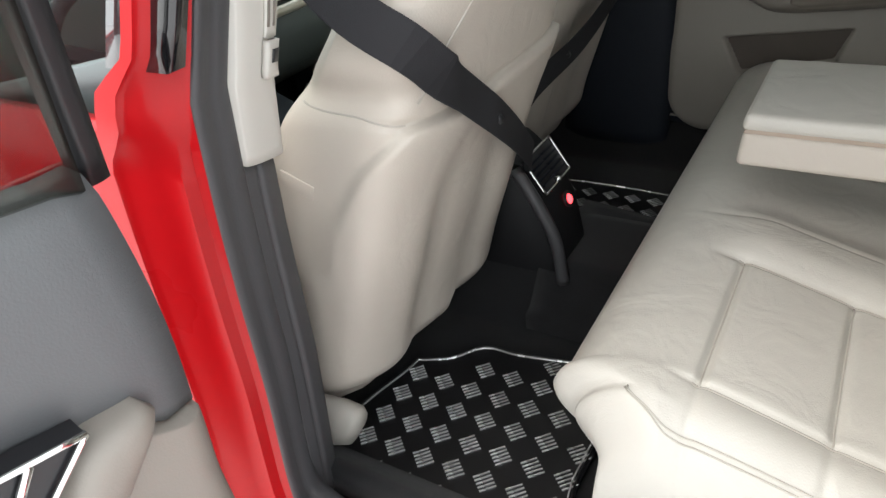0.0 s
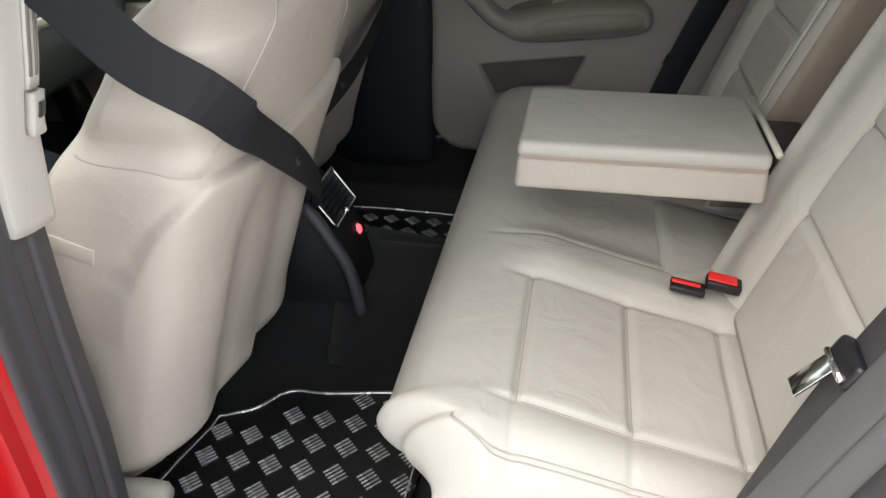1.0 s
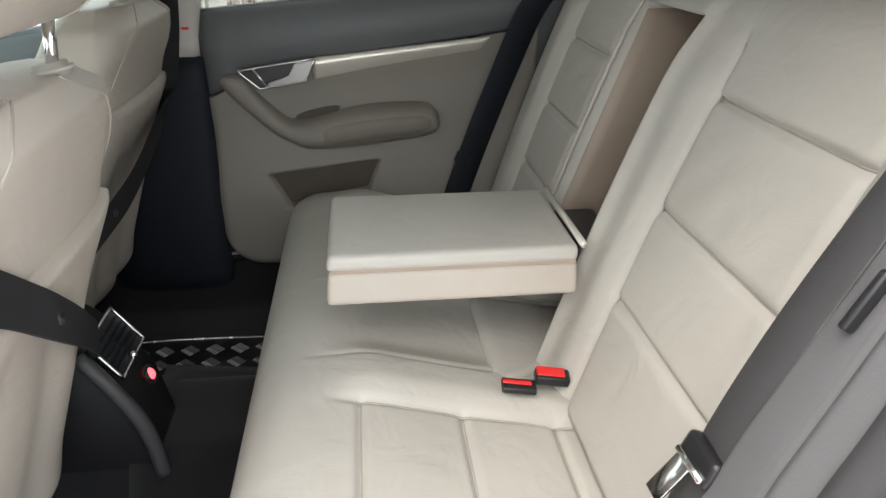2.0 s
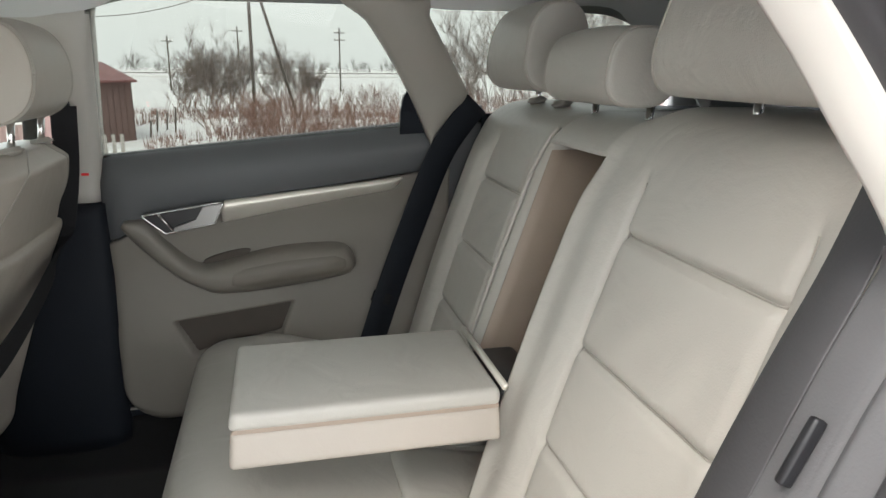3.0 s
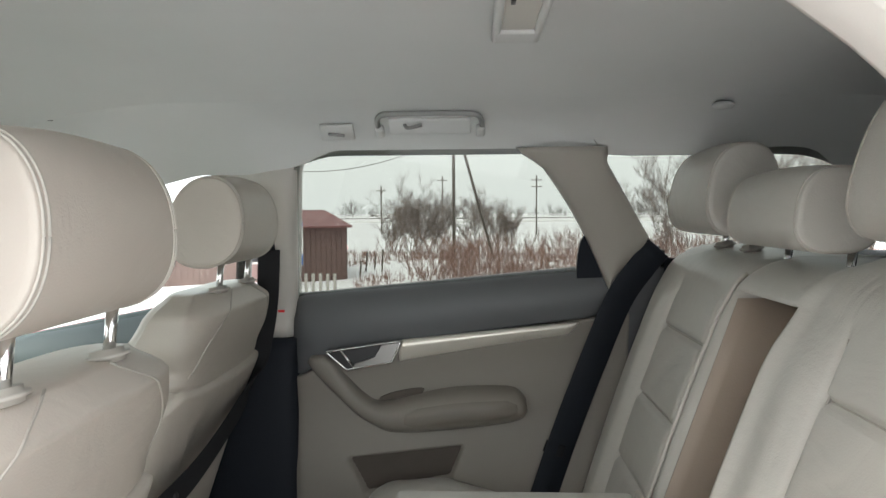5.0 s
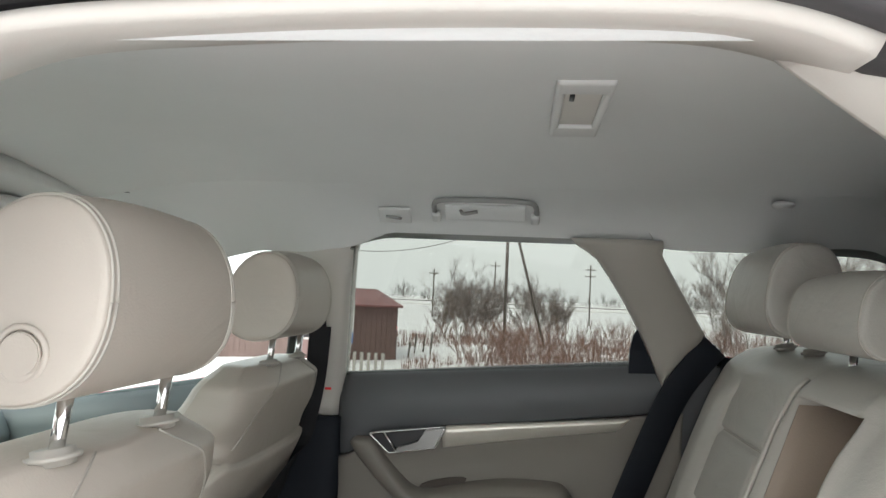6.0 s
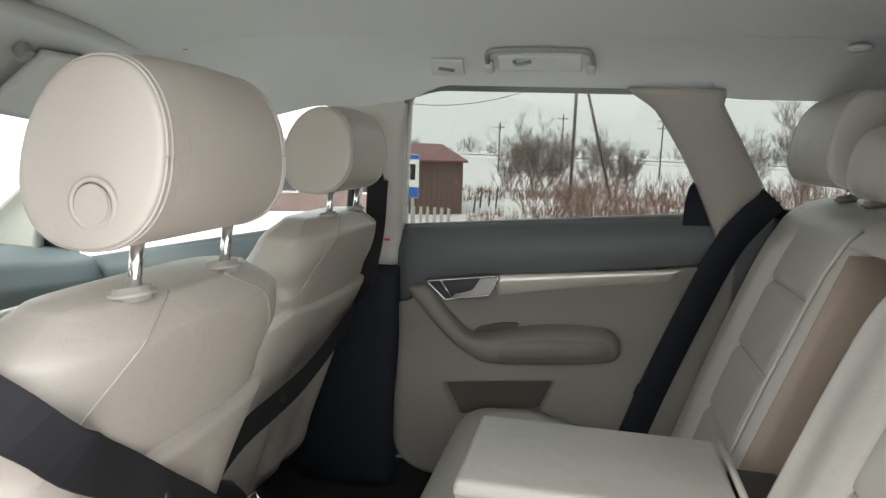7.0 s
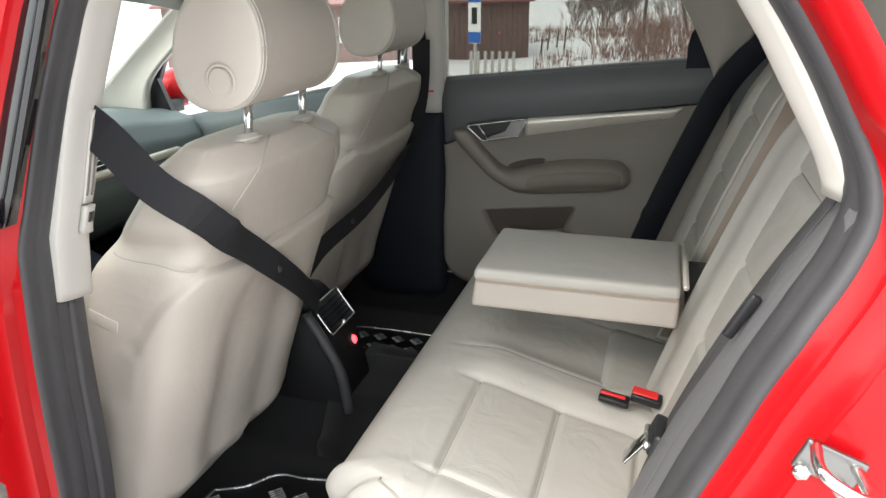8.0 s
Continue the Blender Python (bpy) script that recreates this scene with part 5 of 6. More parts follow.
# ---- rear end of the console ----
def build_rear_console():
    c = thing("rear_console", (-0.02, CY - 0.03, 0.25), "black rear console end with an air vent", "console")
    rings = []
    for z, x0, x1, w in ((0.25, -0.16, 0.035, 0.075), (0.34, -0.16, 0.028, 0.078), (0.436, -0.16, 0.008, 0.078), (0.477, -0.16, -0.016, 0.078), (0.541, -0.16, -0.060, 0.076), (0.56, -0.16, -0.078, 0.07)):
        yc = -0.018
        rings.append([(x0, yc - w, z), (x1 - 0.02, yc - w, z), (x1, yc - w + 0.02, z), (x1, yc + w - 0.02, z), (x1 - 0.02, yc + w, z), (x0, yc + w, z)])
    sharpen(part("body", loft(rings), CONSOLE, c, "black plastic console end"), 50)
    m = Matrix.Translation((-0.038, -0.018, 0.509)) @ Matrix.Rotation(-math.atan2(0.044, 0.064), 4, "Y")
    v = part("vent_panel", block((0.008, 0.122, 0.080), m=m @ Matrix.Translation((0.008, 0, 0)), bevel=0.003), BLACK, c, "black vent panel")
    rim = [m @ Vector((0.014, y, z)) for y, z in ((-0.062, -0.040), (0.062, -0.040), (0.062, 0.040), (-0.062, 0.040), (-0.062, -0.040))]
    part("chrome_frame", tube([rim[i].lerp(rim[i + 1], k / 8) for i in range(4) for k in range(8)] + [rim[0]], 0.0028), CHROME, v, "thin chrome frame")
    for k in range(5):
        for s in (-1, 1):
            part("slat", block((0.006, 0.050, 0.004), m=m @ Matrix.Translation((0.014, s * 0.027, -0.024 + 0.012 * k)) @ Matrix.Rotation(radians(25), 4, "Y"), bevel=0.001), NAVY, v)
    part("thumb_wheel", disc(0.008, 0.010, m @ Matrix.Translation((0.016, 0, -0.036)) @ Matrix.Rotation(radians(90), 4, "X"), 16), CHROME, v)
    m2 = Matrix.Translation((0.012, -0.003, 0.437)) @ Matrix.Rotation(radians(66), 4, "Y")
    part("socket", torus(0.014, 0.004, m2), BLACK, c, "power socket rim")
    part("socket_light", disc(0.0115, 0.010, m2, 20, 0.003), RED_LAMP, c, "glowing red socket")
    part("flank", tube(spline([(-0.055, -0.105, 0.545), (-0.01, -0.108, 0.475), (0.025, -0.108, 0.40), (0.040, -0.108, 0.30)], 20), 0.013), GREY_SEAL, c, "rounded dark grey console flank")
    part("carpet_skirt", sheet(lambda y, v: (-0.02 + 0.26 * v, y, 0.325 - 0.03 * v - 0.08 * (smooth(0.08, 0.16, -y) + smooth(0.19, 0.25, y))), lin(-0.17, 0.26, 20), lin(0, 1, 6), (0, 0, -0.10)), CARPET, c, "black carpet over the tunnel")


build_rear_console()


# ---- floor mats ----
def build_mat(yc, mirror):
    m = thing("floor_mat", (0.02, yc, 0.222), "black rubber floor mat with silver tread bars", "floor mat", "rear floor mats")
    ol = [(-0.185, -0.20), (-0.175, 0.055), (-0.165, 0.075), (-0.11, 0.105), (-0.075, 0.150), (-0.045, 0.165), (0.0, 0.165), (0.06, 0.175), (0.14, 0.19), (0.215, 0.19), (0.225, -0.06), (0.20, -0.19)]
    out = spline([(x, yc + mirror * y, 0.224) for x, y in ol], 80, closed=True)
    part("base", plate([(p.x, p.y, 0.219) for p in out], (0, 0, 0.010)), MAT_RUBBER, m, "black rubber base", smooth=False)
    for k, s in ((0.985, 0.0), (0.955, 0)):
        cen = Vector((0.02, yc, 0.230))
        ring = [cen + (p - cen) * k for p in out]
        part("rim_piping", tube([(p.x, p.y, 0.231) for p in ring + [ring[0]]], 0.0020, 6), TREAD if k < 0.97 else MAT_RUBBER, m, "bright piped rim")
    bar = block((0.0021, 0.029, 0.0024), bevel=0)
    me = bpy.data.meshes.new("tread_bar")
    bar.to_mesh(me)
    bar.free()
    me.materials.append(TREAD)

    def within(x, y):
        n, odd = len(out), False
        for i in range(n):
            a, b = out[i], out[(i + 1) % n]
            if (a.y > y) != (b.y > y) and x < (b.x - a.x) * (y - a.y) / (b.y - a.y) + a.x:
                odd = not odd
        return odd
    for i in range(-8, 9):
        for j in range(-8, 9):
            # square lattice, each cell a slanted batch of bars
            x = -0.087 + 0.0588 * i
            y = yc - 0.135 + 0.0577 * j
            if not all(within(x + a, y + b) for a in (-0.018, 0.018) for b in (-0.018, 0.018)):
                continue
            for k in range(5):
                o = new("tread_bar", me)
                o.parent = m
                a = radians(-43)
                off = (k - 2) * 0.0076
                o.location = (x + off * math.cos(a) - 0.02, y + off * math.sin(a) - yc, 0.0085)
                o.rotation_euler = (0, 0, a)


build_mat(-0.435, 1)
build_mat(0.35, -0.42)


# ---- roof fittings ----
def build_roof_fittings():
    for x0, x1, nm in ((0.268, 0.500, "rear"), (-0.62, -0.40, "front")):
        g = thing("grab_handle", (x0 + 0.11, CY + 0.47, 1.385), "light grey folding grab handle on the headliner", "grab handle", "grab handles")
        y, z = (CY + 0.462, 1.392)
        path = spline([(x0, y + 0.045, z - 0.022), (x0 + 0.006, y - 0.005, z - 0.006), (x0 + 0.03, y - 0.018, z), (x0 + 0.116, y - 0.022, z + 0.001), (x1 - 0.03, y - 0.018, z), (x1 - 0.006, y - 0.005, z - 0.006), (x1, y + 0.045, z - 0.022)], 50)
        part("grip", tube(path, 0.0058, 12), GRIP_GREY if nm == "rear" else GREY_TRIM, g, "grey moulded grip")
        for x in (x0 + 0.004, x1 - 0.004):
            part("foot", block((0.020, 0.030, 0.018), m=Matrix.Translation((x, y + 0.047, z - 0.028)) @ Matrix.Rotation(radians(-28), 4, "X"), bevel=0.006), HEADLINER_PLASTIC, g, "grey handle foot")
        part("backing", block((x1 - x0 - 0.05, 0.045, 0.010), m=Matrix.Translation(((x0 + x1) / 2, y + 0.038, z - 0.018)) @ Matrix.Rotation(radians(-38), 4, "X"), bevel=0.004), HEADLINER, g, "grey backing plate")
        if nm == "rear":
            part("coat_hook", tube(spline([(x0 + 0.06, y + 0.03, z - 0.016), (x0 + 0.07, y + 0.01, z - 0.026), (x0 + 0.10, y + 0.012, z - 0.020)], 12), 0.004), GRIP_GREY, g, "small coat hook")
    h = thing("coat_hook", (0.175, CY + 0.49, 1.365), "small grey coat hook plate on the headliner", "coat hook")
    m = Matrix.Translation((0.178, CY + 0.497, 1.362)) @ Matrix.Rotation(radians(-40), 4, "X")
    part("plate", block((0.075, 0.045, 0.008), m=m, bevel=0.003), HEADLINER_PLASTIC, h, "grey plate")
    part("hook", tube([m @ Vector(p) for p in ((-0.018, 0, -0.006), (-0.005, -0.006, -0.014), (0.018, -0.004, -0.016))], 0.0035), GRIP_GREY, h, "grey hook")
    # lamp
    la = thing("roof_lamp", (0.56, CY - 0.03, 1.45), "square grey reading lamp set in the headliner", "roof lamp")
    m = Matrix.Translation((0.545, -0.075, 1.452))
    part("frame", join(block((0.012, 0.27, 0.026), m=m @ Matrix.Translation((-0.030, 0, 0)), bevel=0.005), block((0.012, 0.27, 0.026), m=m @ Matrix.Translation((0.030, 0, 0)), bevel=0.005), block((0.072, 0.045, 0.026), m=m @ Matrix.Translation((0, -0.115, 0)), bevel=0.006), block((0.072, 0.06, 0.026), m=m @ Matrix.Translation((0, 0.105, 0)), bevel=0.006)), HEADLINER_PLASTIC, la, "grey lamp frame")
    part("lens", block((0.050, 0.17, 0.020), m=m @ Matrix.Translation((0, -0.01, 0.002)), bevel=0.004), BEIGE_PALE, la, "frosted lamp lens")
    part("switch", block((0.006, 0.02, 0.006), m=m @ Matrix.Translation((-0.014, -0.075, -0.010)), bevel=0.001), BLACK, la, "small black switch")
    # cargo net anchor
    a = thing("net_anchor", (0.93, CY + 0.42, 1.40), "small dark net anchor in the headliner", "anchor")
    part("cap", disc(0.022, 0.012, Matrix.Translation((0.995, CY + 0.42, 1.398)), 20, 0.003), HEADLINER_PLASTIC, a)


build_roof_fittings()


# ---- fittings on the body ----
def build_body_fittings():
    s = thing("door_striker", (0.86, CY - 0.80, 0.83), "steel door striker bolted to the red pillar", "door striker")
    m = Matrix.Translation((0.842, CY - 0.842, 0.872)) @ Matrix.Rotation(radians(20), 4, "Y")
    part("plate", block((0.050, 0.006, 0.030), m=m @ Matrix.Translation((0, -0.03, 0)), bevel=0.002), LEVER_METAL, s, "steel plate")
    part("loop", tube(spline([m @ Vector(p) for p in ((-0.018, -0.03, 0.012), (-0.02, -0.068, 0.012), (0.0, -0.076, 0.010), (0.02, -0.068, 0.008), (0.018, -0.03, 0.008))], 20), 0.005), CHROME, s, "steel loop")
    for dx in (-0.017, 0.017):
        part("bolt", disc(0.007, 0.006, m @ Matrix.Translation((dx, -0.035, -0.014)) @ Matrix.Rotation(radians(90), 4, "X"), 6), CHROME, s)
    c = thing("trim_clip", (0.80, CY - 0.74, 0.98), "small dark slot in the wheel arch trim", "trim clip")
    part("slot", block((0.012, 0.008, 0.055), m=Matrix.Translation((0.783, -0.672, 0.918)) @ Matrix.Rotation(radians(26), 4, "Y"), bevel=0.003), BLACK, c)
    r = thing("pillar_tag", (0.016, 0.655, 0.94), "tiny red and white tag on the pillar trim", "tag")
    part("tag", block((0.016, 0.004, 0.006), (0.012, 0.640, 0.945), 0.001), RED_BUTTON, r)


build_body_fittings()


# ---- outdoors ----
def ground_z(x, y):
    z = -1.35 * smooth(1.6, 9.0, y) + 1.2 * smooth(70, 160, y)
    z += 0.05 * math.sin(0.9 * x + 0.4) * math.sin(0.7 * y) * smooth(3, 9, y)
    return z


def build_outdoors():
    xs = sorted(set(lin(-400, -40, 16) + lin(-40, 40, 90) + lin(40, 400, 16)))
    ys = sorted(set(lin(-300, -4, 20) + lin(-4, 40, 80) + lin(40, 500, 30)))
    bm = sheet(lambda x, y: (x, y, ground_z(x, y)), xs, ys, (0, 0, -0.3))
    structure("ground", bm, SNOW, "trampled snow with bare earth showing", "ground")
    rnd = random.Random(4)

    # tufts of dry grass
    verts, faces = [], []
    for k in range(15000):
        y = 12 + 33 * rnd.random() ** 0.95
        x = (rnd.random() - 0.42) * (y * 1.5 + 6)
        if x < -0.16 * y and y < 30:
            continue
        if noise.noise(Vector((x * 0.13, y * 0.10, 0))) < -0.10 + 0.25 * rnd.random():
            continue
        g = ground_z(x, y)
        for b in range(4):
            a = rnd.random() * 6.28
            h = 0.12 + 0.42 * rnd.random() ** 1.4
            w = 0.008 + 0.010 * rnd.random()
            px, py = x + 0.2 * (rnd.random() - 0.5), y + 0.2 * (rnd.random() - 0.5)
            lx, ly = 0.3 * h * (rnd.random() - 0.5), 0.3 * h * (rnd.random() - 0.5)
            i = len(verts)
            verts += [(px - w * math.cos(a), py - w * math.sin(a), g), (px + w * math.cos(a), py + w * math.sin(a), g), (px + lx, py + ly, g + h)]
            faces.append((i, i + 1, i + 2))
    me = bpy.data.meshes.new("dry_grass")
    me.from_pydata(verts, [], faces)
    me.materials.append(GRASS)
    tagged(new("dry_grass", me), "tall dry reddish-brown grass standing in snow", "grass", "", "stuff")

    # bare trees and bushes, limb by limb
    def branch(path_list, p, d, length, r, depth, spread):
        n = 4
        pts = [p]
        for i in range(n):
            d = (d + Vector((rnd.uniform(-1, 1), rnd.uniform(-1, 1), rnd.uniform(-0.4, 0.8))) * 0.16).normalized()
            pts.append(pts[-1] + d * length / n)
        path_list.append((pts, r))
        if depth == 0:
            return
        for k in range(5 if depth > 1 else 6):
            i = rnd.randint(1, n)
            e = (d + Vector((rnd.uniform(-1, 1), rnd.uniform(-1, 1), rnd.uniform(-0.3, 0.7))) * spread).normalized()
            branch(path_list, pts[i], e, length * rnd.uniform(0.45, 0.7), r * 0.55, depth - 1, spread)

    def limbs(paths, sides=3):
        V, F = [], []
        for pts, r in paths:
            base = len(V)
            m = len(pts)
            for i, (p, s, u) in enumerate(frames_along(pts)):
                rr = r * (1 - 0.75 * i / (m - 1)) + 0.0025
                for q in range(sides):
                    a = 2 * math.pi * q / sides
                    V.append(p + (s * math.cos(a) + u * math.sin(a)) * rr)
            for i in range(m - 1):
                for q in range(sides):
                    F.append((base + i * sides + q, base + i * sides + (q + 1) % sides, base + (i + 1) * sides + (q + 1) % sides, base + (i + 1) * sides + q))
        return mesh(V, F)

    def tree(name, x, y, h, stems, spread, label, depth=3, r=0.05):
        g = ground_z(x, y)
        t = thing(name, (x, y, g), label, "tree" if name == "bare_tree" else "bush", name + "s")
        trunks, crown = [], []
        for k in range(stems):
            d = Vector((rnd.uniform(-1, 1) * spread * (stems > 1), rnd.uniform(-1, 1) * spread * (stems > 1), 1)).normalized()
            paths = []
            branch(paths, Vector((x + rnd.uniform(-0.3, 0.3) * (stems > 1), y + rnd.uniform(-0.3, 0.3) * (stems > 1), g - 0.1)), d, h * 0.62, r, depth, 0.75)
            trunks.append(paths[0])
            crown += paths[1:]
        part("trunk", limbs(trunks, 6), TWIG, t, "bare brown stems")
        part("crown", limbs(crown), TWIG, t, "leafless twigs")

    # place by bearing (degrees from straight across) and distance
    def spot(az, dist, eye=(0.45, -1.05)):
        return eye[0] + dist * math.sin(radians(az)), eye[1] + dist * math.cos(radians(az))

    for az, dist, h, st in ((-5.0, 42, 3.6, 9), (-6.8, 44, 2.8, 6), (-3.4, 44, 3.0, 6), (1.4, 46, 3.2, 6), (0.2, 48, 2.8, 4), (3.0, 47, 2.4, 4), (12.5, 44, 4.4, 2), (15, 42, 3.8, 3), (16.5, 37, 5.2, 2), (18.2, 40, 4.6, 2), (20, 34, 5.0, 3), (21.3, 41, 5.6, 2), (22.8, 37, 5.0, 2), (24.5, 46, 5.6, 3), (26, 38, 5.4, 2), (28, 36, 4.8, 3), (30, 41, 5.6, 2), (32, 38, 5.2, 2), (34.5, 43, 5.4, 2), (37, 36, 5.0, 3), (40, 40, 5.4, 2)):
        x, y = spot(az, dist)
        if abs(az) < 10:
            tree("bare_bush", x, y, h, st, 0.55, "leafless brown bush in the snowy field", 4, 0.018)
        else:
            tree("bare_tree", x, y, h, st, 0.25, "leafless young tree in the snowy field", 4, 0.032)
    # low reddish brush
    for k in range(46):
        az = rnd.uniform(-6, 36)
        x, y = spot(az, rnd.uniform(22, 52))
        g = ground_z(x, y)
        t = thing("low_brush", (x, y, g), "low reddish-brown brush in the snow", "bush", "low brush")
        paths = []
        for s in range(26):
            d = Vector((rnd.uniform(-0.6, 0.6), rnd.uniform(-0.6, 0.6), 1)).normalized()
            branch(paths, Vector((x + rnd.uniform(-1.4, 1.4), y + rnd.uniform(-1, 1), g)), d, rnd.uniform(0.6, 1.2), 0.010, 1, 0.6)
        part("twigs", limbs(paths), GRASS, t, "reddish dry twigs")

    # far tree line: many thin stems and twigs
    paths = []
    for k in range(560):
        az = rnd.uniform(-40, 60)
        dist = rnd.uniform(150, 175)
        x, y = spot(az, dist)
        h = 1.5 + 3.2 * max(0, noise.noise(Vector((az * 0.35, 3, 0))) + 0.25) + rnd.random()
        branch(paths, Vector((x, y, ground_z(x, y) - 0.3)), Vector((rnd.uniform(-0.3, 0.3), 0, 1)).normalized(), 0.62 * h, 0.055, 2, 0.9)
    tagged(part("far_woods", limbs(paths), FAR_WOOD), "distant strip of bare trees", "woods", "", "stuff")
    # railway bank across the field
    bank = sheet(lambda x, v: (x, 120 + 8 * v, ground_z(x, 120 + 8 * v) + 0.9 * math.sin(math.pi * v) ** 0.6), lin(-140, 200, 30), lin(0, 1, 8), (0, 0, -0.5))
    structure("railway_bank", bank, SNOW, "low snowy bank across the field", "bank")
    rail = thing("bank_rail", (20, 118, 0), "long thin dark rail along the snowy bank", "rail")
    part("bar", block((300, 0.12, 0.12), (30, 119, ground_z(0, 119) + 0.75), 0.02), TIMBER, rail)

    # poles
    def pole(az, dist, el_top, r, label, arms=0, brace=None):
        x, y = spot(az, dist)
        g = ground_z(x, y)
        top = 1.2 + dist * math.tan(radians(el_top))
        t = thing("utility_pole", (x, y, g), label, "utility pole", "utility poles")
        part("shaft", tube([(x, y, g - 0.2), (x, y, top)], r, 10), TIMBER, t, "weathered timber shaft")
        for k in range(arms):
            z = top - 0.5 - 0.7 * k
            part("cross_arm", block((1.1, 0.07, 0.08), (x, y - 0.12, z), 0.01), TIMBER, t)
            for s in (-0.48, -0.18, 0.18, 0.48):
                part("insulator", disc(0.05, 0.14, Matrix.Translation((x + s, y - 0.12, z + 0.11)), 8), SIGN_WHITE, t)
        if brace:
            x2, y2 = spot(brace, dist + 1)
            part("brace", tube([(x + 0.08, y + 0.1, top - 0.05), (x + (x2 - x), y2, ground_z(x2, y2) - 0.3)], r * 0.85, 8), TIMBER, t, "slanted timber brace")
    pole(-1.65, 36, 7.5, 0.085, "tall timber pole with a slanted brace", 0, 1.75)
    pole(5.05, 75, 2.9, 0.075, "timber pole with cross arms and insulators", 2)
    pole(-7.6, 78, 2.1, 0.07, "thin far timber pole", 1)
    pole(-2.6, 80, 2.9, 0.07, "thin far timber pole", 1)
    w = thing("overhead_wire", (0, 40, 4), "thin overhead wire sagging between poles", "wire")
    a, b = Vector((*spot(-22, 38), 4.6)), Vector((*spot(-1.65, 36), 5.2))
    part("cable", tube([a.lerp(b, k / 20) - Vector((0, 0, 1.6 * 4 * (k / 20) * (1 - k / 20))) for k in range(21)], 0.018, 5), TIMBER, w)

    # house with a rust-red roof
    hx, hy = spot(-10.35, 27)
    gz = ground_z(hx, hy) - 0.05
    u = Vector((-0.90, -0.436, 0))
    v = Vector((-0.436, 0.90, 0))
    o = Vector((hx, hy, gz))
    house = thing("house", o, "low dark brown plank house with a rust-red roof", "house")
    L, D, Hh = 13.0, 8.0, 2.10

    def hp(a, b, z):
        return o + u * a + v * b + Vector((0, 0, z))
    part("wall", mesh([hp(0, 0, 0), hp(L, 0, 0), hp(L, D, 0), hp(0, D, 0), hp(0, 0, Hh), hp(L, 0, Hh), hp(L, D, Hh), hp(0, D, Hh), hp(0, D / 2, Hh + 0.5), hp(L, D / 2, Hh + 0.5)],
                      [(0, 1, 5, 4), (1, 2, 6, 9, 5), (2, 3, 7, 6), (3, 0, 4, 8, 7), (4, 5, 9, 8), (6, 7, 8, 9)]), HOUSE_WALL, house, "dark brown boarded walls", smooth=False)
    for sgn, b0 in ((1, -0.35), (-1, D + 0.35)):
        e = plate([hp(-0.10, b0, Hh - 0.06), hp(L + 0.3, b0, Hh - 0.06), hp(L + 0.3, D / 2, Hh + 0.56), hp(-0.10, D / 2, Hh + 0.56)], (0, 0, 0.07))
        part("roof", e, HOUSE_ROOF, house, "rust-red sheet metal roof", smooth=False)
    for k in range(65):
        a = 0.05 + k * 0.198
        part("plank", plate([hp(a, -0.005, 0.02), hp(a + 0.18, -0.005, 0.02), hp(a + 0.18, -0.005, Hh - 0.05), hp(a, -0.005, Hh - 0.05)], v * -0.02), HOUSE_WALL, house, smooth=False)
    for a in (3.2, 6.2):
        w = part("window", plate([hp(a, -0.03, 0.75), hp(a + 0.8, -0.03, 0.75), hp(a + 0.8, -0.03, 1.65), hp(a, -0.03, 1.65)], v * -0.03), PICKET, house, "pale framed window", smooth=False)
        part("pane", plate([hp(a + 0.08, -0.062, 0.83), hp(a + 0.72, -0.062, 0.83), hp(a + 0.72, -0.062, 1.57), hp(a + 0.08, -0.062, 1.57)], v * -0.006), GLOSS_BLACK, w, smooth=False)

    # blue stop sign board
    sx, sy = spot(-14.5, 13.0, (0.52, -1.1))
    g = ground_z(sx, sy)
    s = thing("road_sign", (sx, sy, g), "white and blue road sign on a thin post", "road sign")
    zt, zb = 1.2 - 13 * math.tan(radians(0.75)), 1.2 - 13 * math.tan(radians(4.25))
    part("post", tube([(sx, sy, g - 0.1), (sx, sy, zt - 0.02)], 0.03, 10), PICKET, s, "grey post")
    hb = zt - zb
    bd = part("board", block((0.23, 0.02, hb), (sx, sy - 0.04, (zt + zb) / 2), 0.004), SIGN_WHITE, s, "white sign board")
    part("blue_foot", block((0.232, 0.006, 0.24 * hb), (sx, sy - 0.052, zb + 0.13 * hb), 0.001), SIGN_BLUE, bd, "blue lower panel")
    part("blue_head", block((0.232, 0.006, 0.10 * hb), (sx, sy - 0.052, zt - 0.06 * hb), 0.001), SIGN_BLUE, bd, "blue top strip")
    part("pictogram", block((0.10, 0.006, 0.36 * hb), (sx, sy - 0.054, zt - 0.40 * hb), 0.001), BLACK, bd, "dark pictogram block")
    # picket fence by the house
    fx, fy = spot(-14.8, 20)
    for k in range(7):
        px, py = fx + 0.20 * k, fy + 0.02 * k
        g = ground_z(px, py)
        f = thing("fence_picket", (px, py, g), "weathered pale fence picket standing in snow", "fence", "fence pickets")
        part("slat", block((0.09, 0.025, 0.85), (px, py, g + 0.40), 0.006), PICKET, f)
    # wooden crate heap and posts beside the house
    for az, dist, hgt in ((-8.9, 30, 1.1), (-8.2, 31, 0.9), (-9.4, 28, 0.8), (-7.6, 30, 1.3)):
        px, py = spot(az, dist)
        g = ground_z(px, py)
        f = thing("fence_post", (px, py, g), "leaning dark fence post in the snow", "post", "fence posts")
        part("shaft", tube([(px, py, g - 0.2), (px + 0.08, py, g + 0.75 * hgt)], 0.035, 8), TIMBER, f)
    # things beyond the near side, behind the open door
    b = thing("outbuilding", (-9, -3.0, 0), "dull maroon shed seen past the car", "shed")
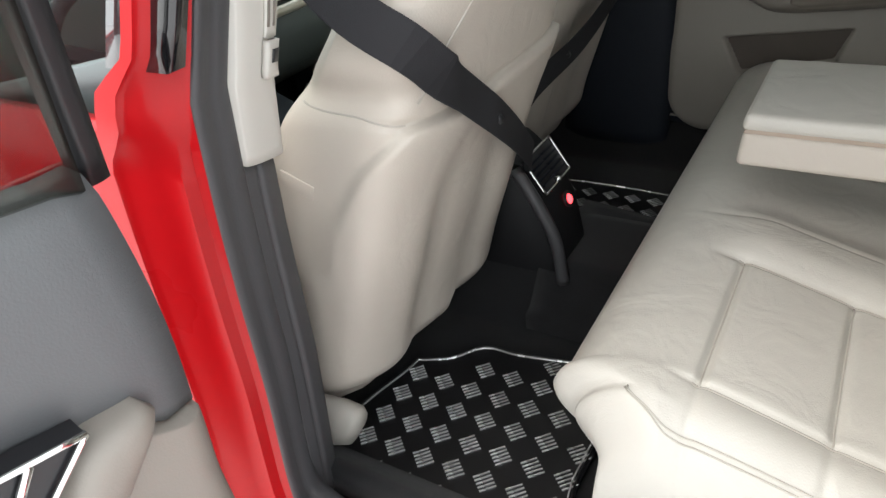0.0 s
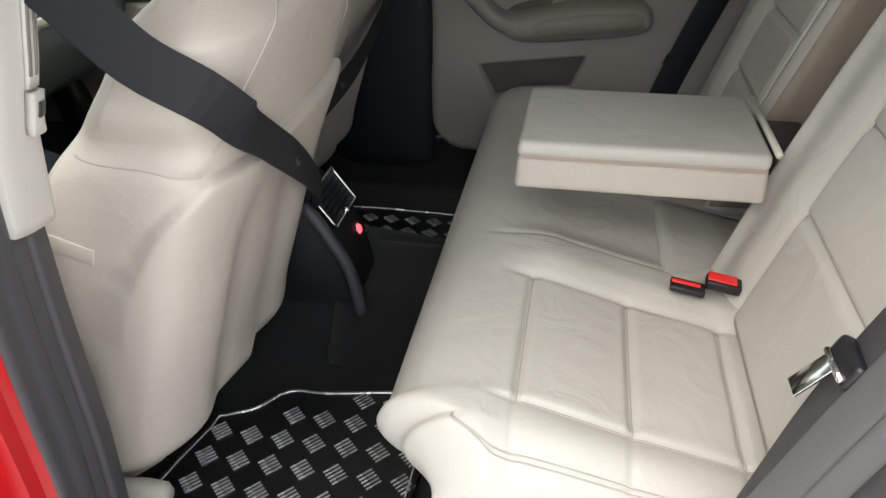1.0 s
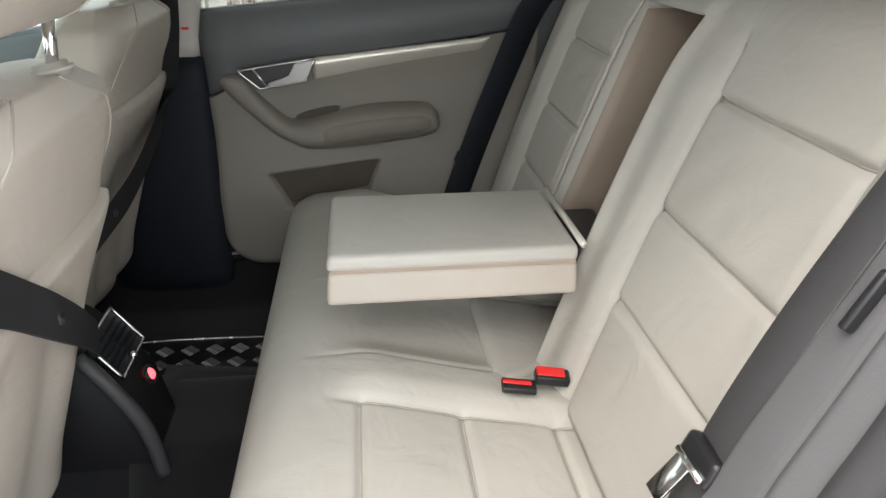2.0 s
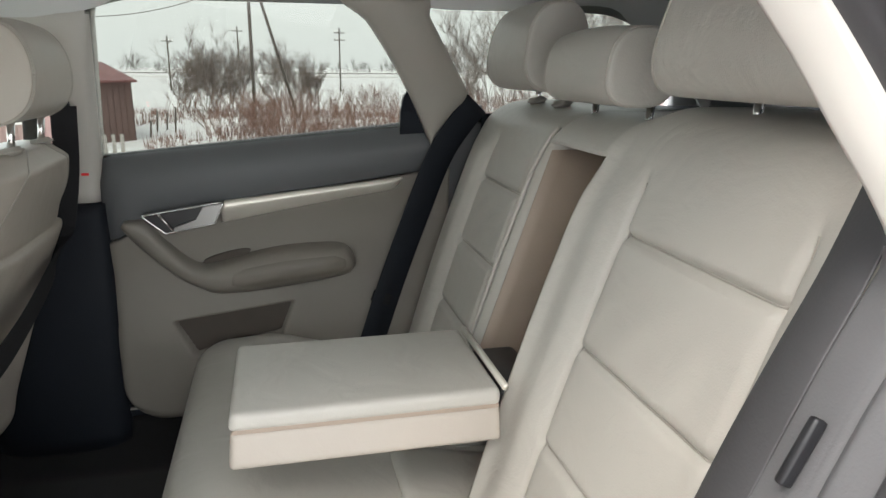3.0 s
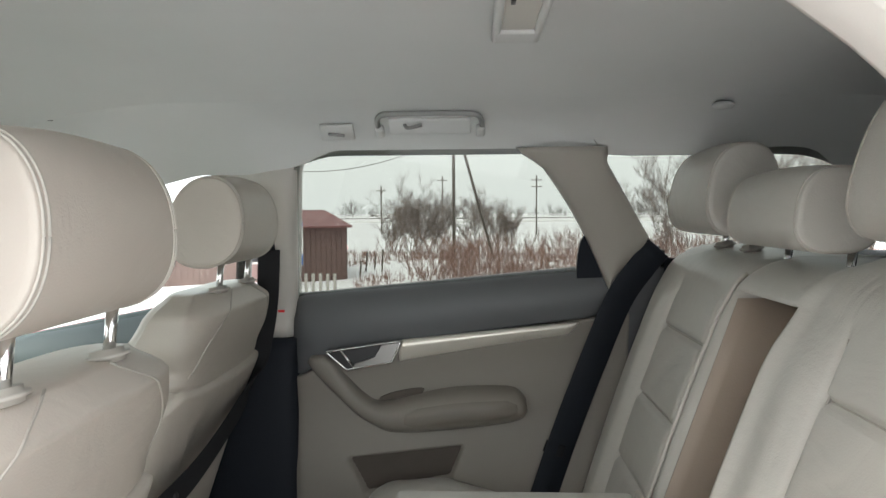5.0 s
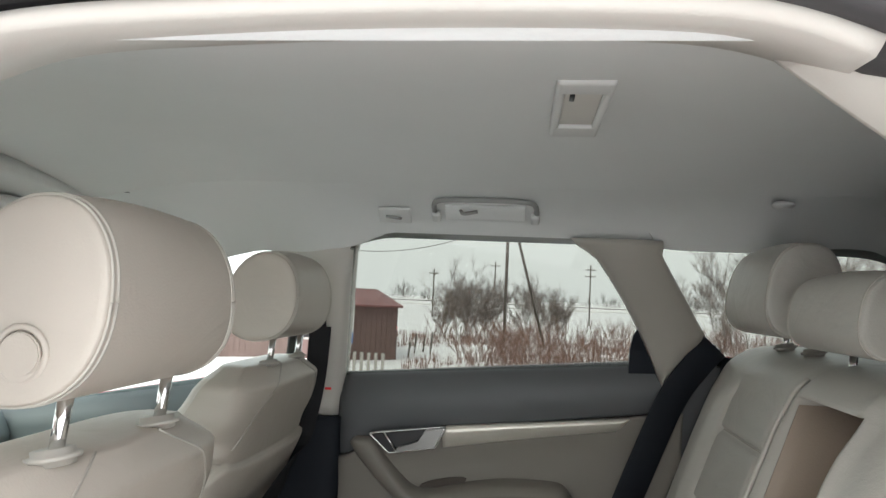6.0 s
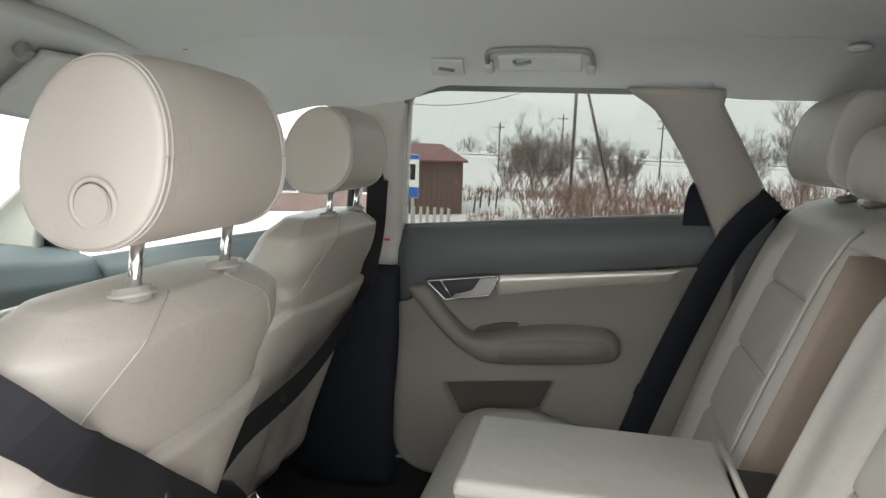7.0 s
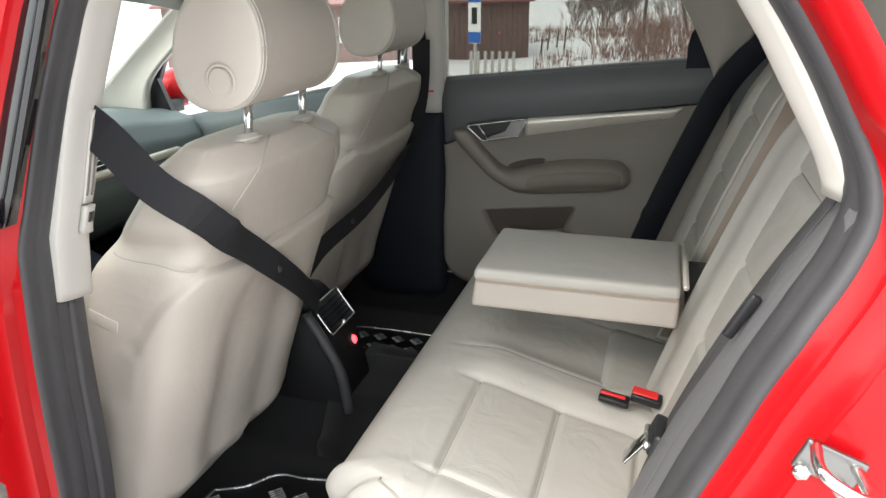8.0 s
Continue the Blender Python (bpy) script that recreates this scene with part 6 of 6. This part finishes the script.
    part("wall", block((3.0, 5.0, 2.6), (-10, -4.5, 1.3), 0.02), HOUSE_ROOF, b, "maroon boarded wall")
    part("roof", plate([(-12, -7.4, 2.6), (-8.2, -7.4, 2.6), (-8.2, -1.7, 2.9), (-12, -1.7, 2.9)], (0, 0, 0.12)), SNOW, b, "snow-covered roof", smooth=False)


build_outdoors()


# ---- wheels and outer body ----
def build_outer_body():
    def wheel(x, y, side):
        w = thing("wheel", (x, y, 0.32), "black tyre on a silver alloy rim", "wheel", "car wheels")
        m = Matrix.Translation((x, y, 0.32)) @ Matrix.Rotation(radians(90), 4, "X")
        rings = []
        for r, d in ((0.21, -0.10), (0.27, -0.112), (0.305, -0.105), (0.318, -0.08), (0.32, 0), (0.318, 0.08), (0.305, 0.105), (0.27, 0.112), (0.21, 0.10)):
            rings.append([m @ Vector((r * math.cos(2 * math.pi * k / 36), r * math.sin(2 * math.pi * k / 36), d)) for k in range(36)])
        part("tyre", loft(rings, cap=False), MAT_RUBBER, w, "black rubber tyre")
        rim = part("rim", disc(0.205, 0.10, m, 36, 0.01), NAVY, w, "dark rim well")
        for k in range(5):
            part("spoke", block((0.19, 0.05, 0.03), m=m @ Matrix.Rotation(2 * math.pi * k / 5, 4, "Z") @ Matrix.Translation((0.10, 0, -side * 0.06)), bevel=0.008), SATIN, rim)
    for x in (1.42, -1.42):
        for side in (-1, 1):
            wheel(x, CY + side * 0.76, side)
    for side, nm in ((-1, "left"), (1, "right")):
        structure("front_wing_" + nm, sheet(lambda x, z: (x, CY + side * (0.84 - 0.10 * smooth(-1.9, -2.4, x) - 0.10 * smooth(0.62, 0.80, z)), z), lin(-2.35, -1.36, 12), lin(0.50, 0.775, 10), (0, -side * 0.02, 0)), RED_PAINT, "red front wing of the car", "body panel")
    structure("front_bumper", sheet(lambda y, z: (-2.42 + 0.30 * (abs(y - CY) / 0.8) ** 3, y, z), lin(CY - 0.80, CY + 0.80, 24), lin(0.22, 0.60, 10), (0.03, 0, 0)), RED_PAINT, "red front bumper of the car", "bumper")
    structure("rear_bumper", sheet(lambda y, z: (2.16 - 0.14 * (abs(y - CY) / 0.8) ** 3, y, z), lin(CY - 0.82, CY + 0.82, 24), lin(0.25, 0.95, 10), (-0.03, 0, 0)), RED_PAINT, "red rear end of the car", "bumper")
    structure("underbody", sheet(lambda x, y: (x, y, 0.15), lin(-2.3, 2.1, 4), lin(CY - 0.76, CY + 0.76, 4), (0, 0, 0.02)), BLACK, "dark underside of the car", "underbody")


build_outer_body()
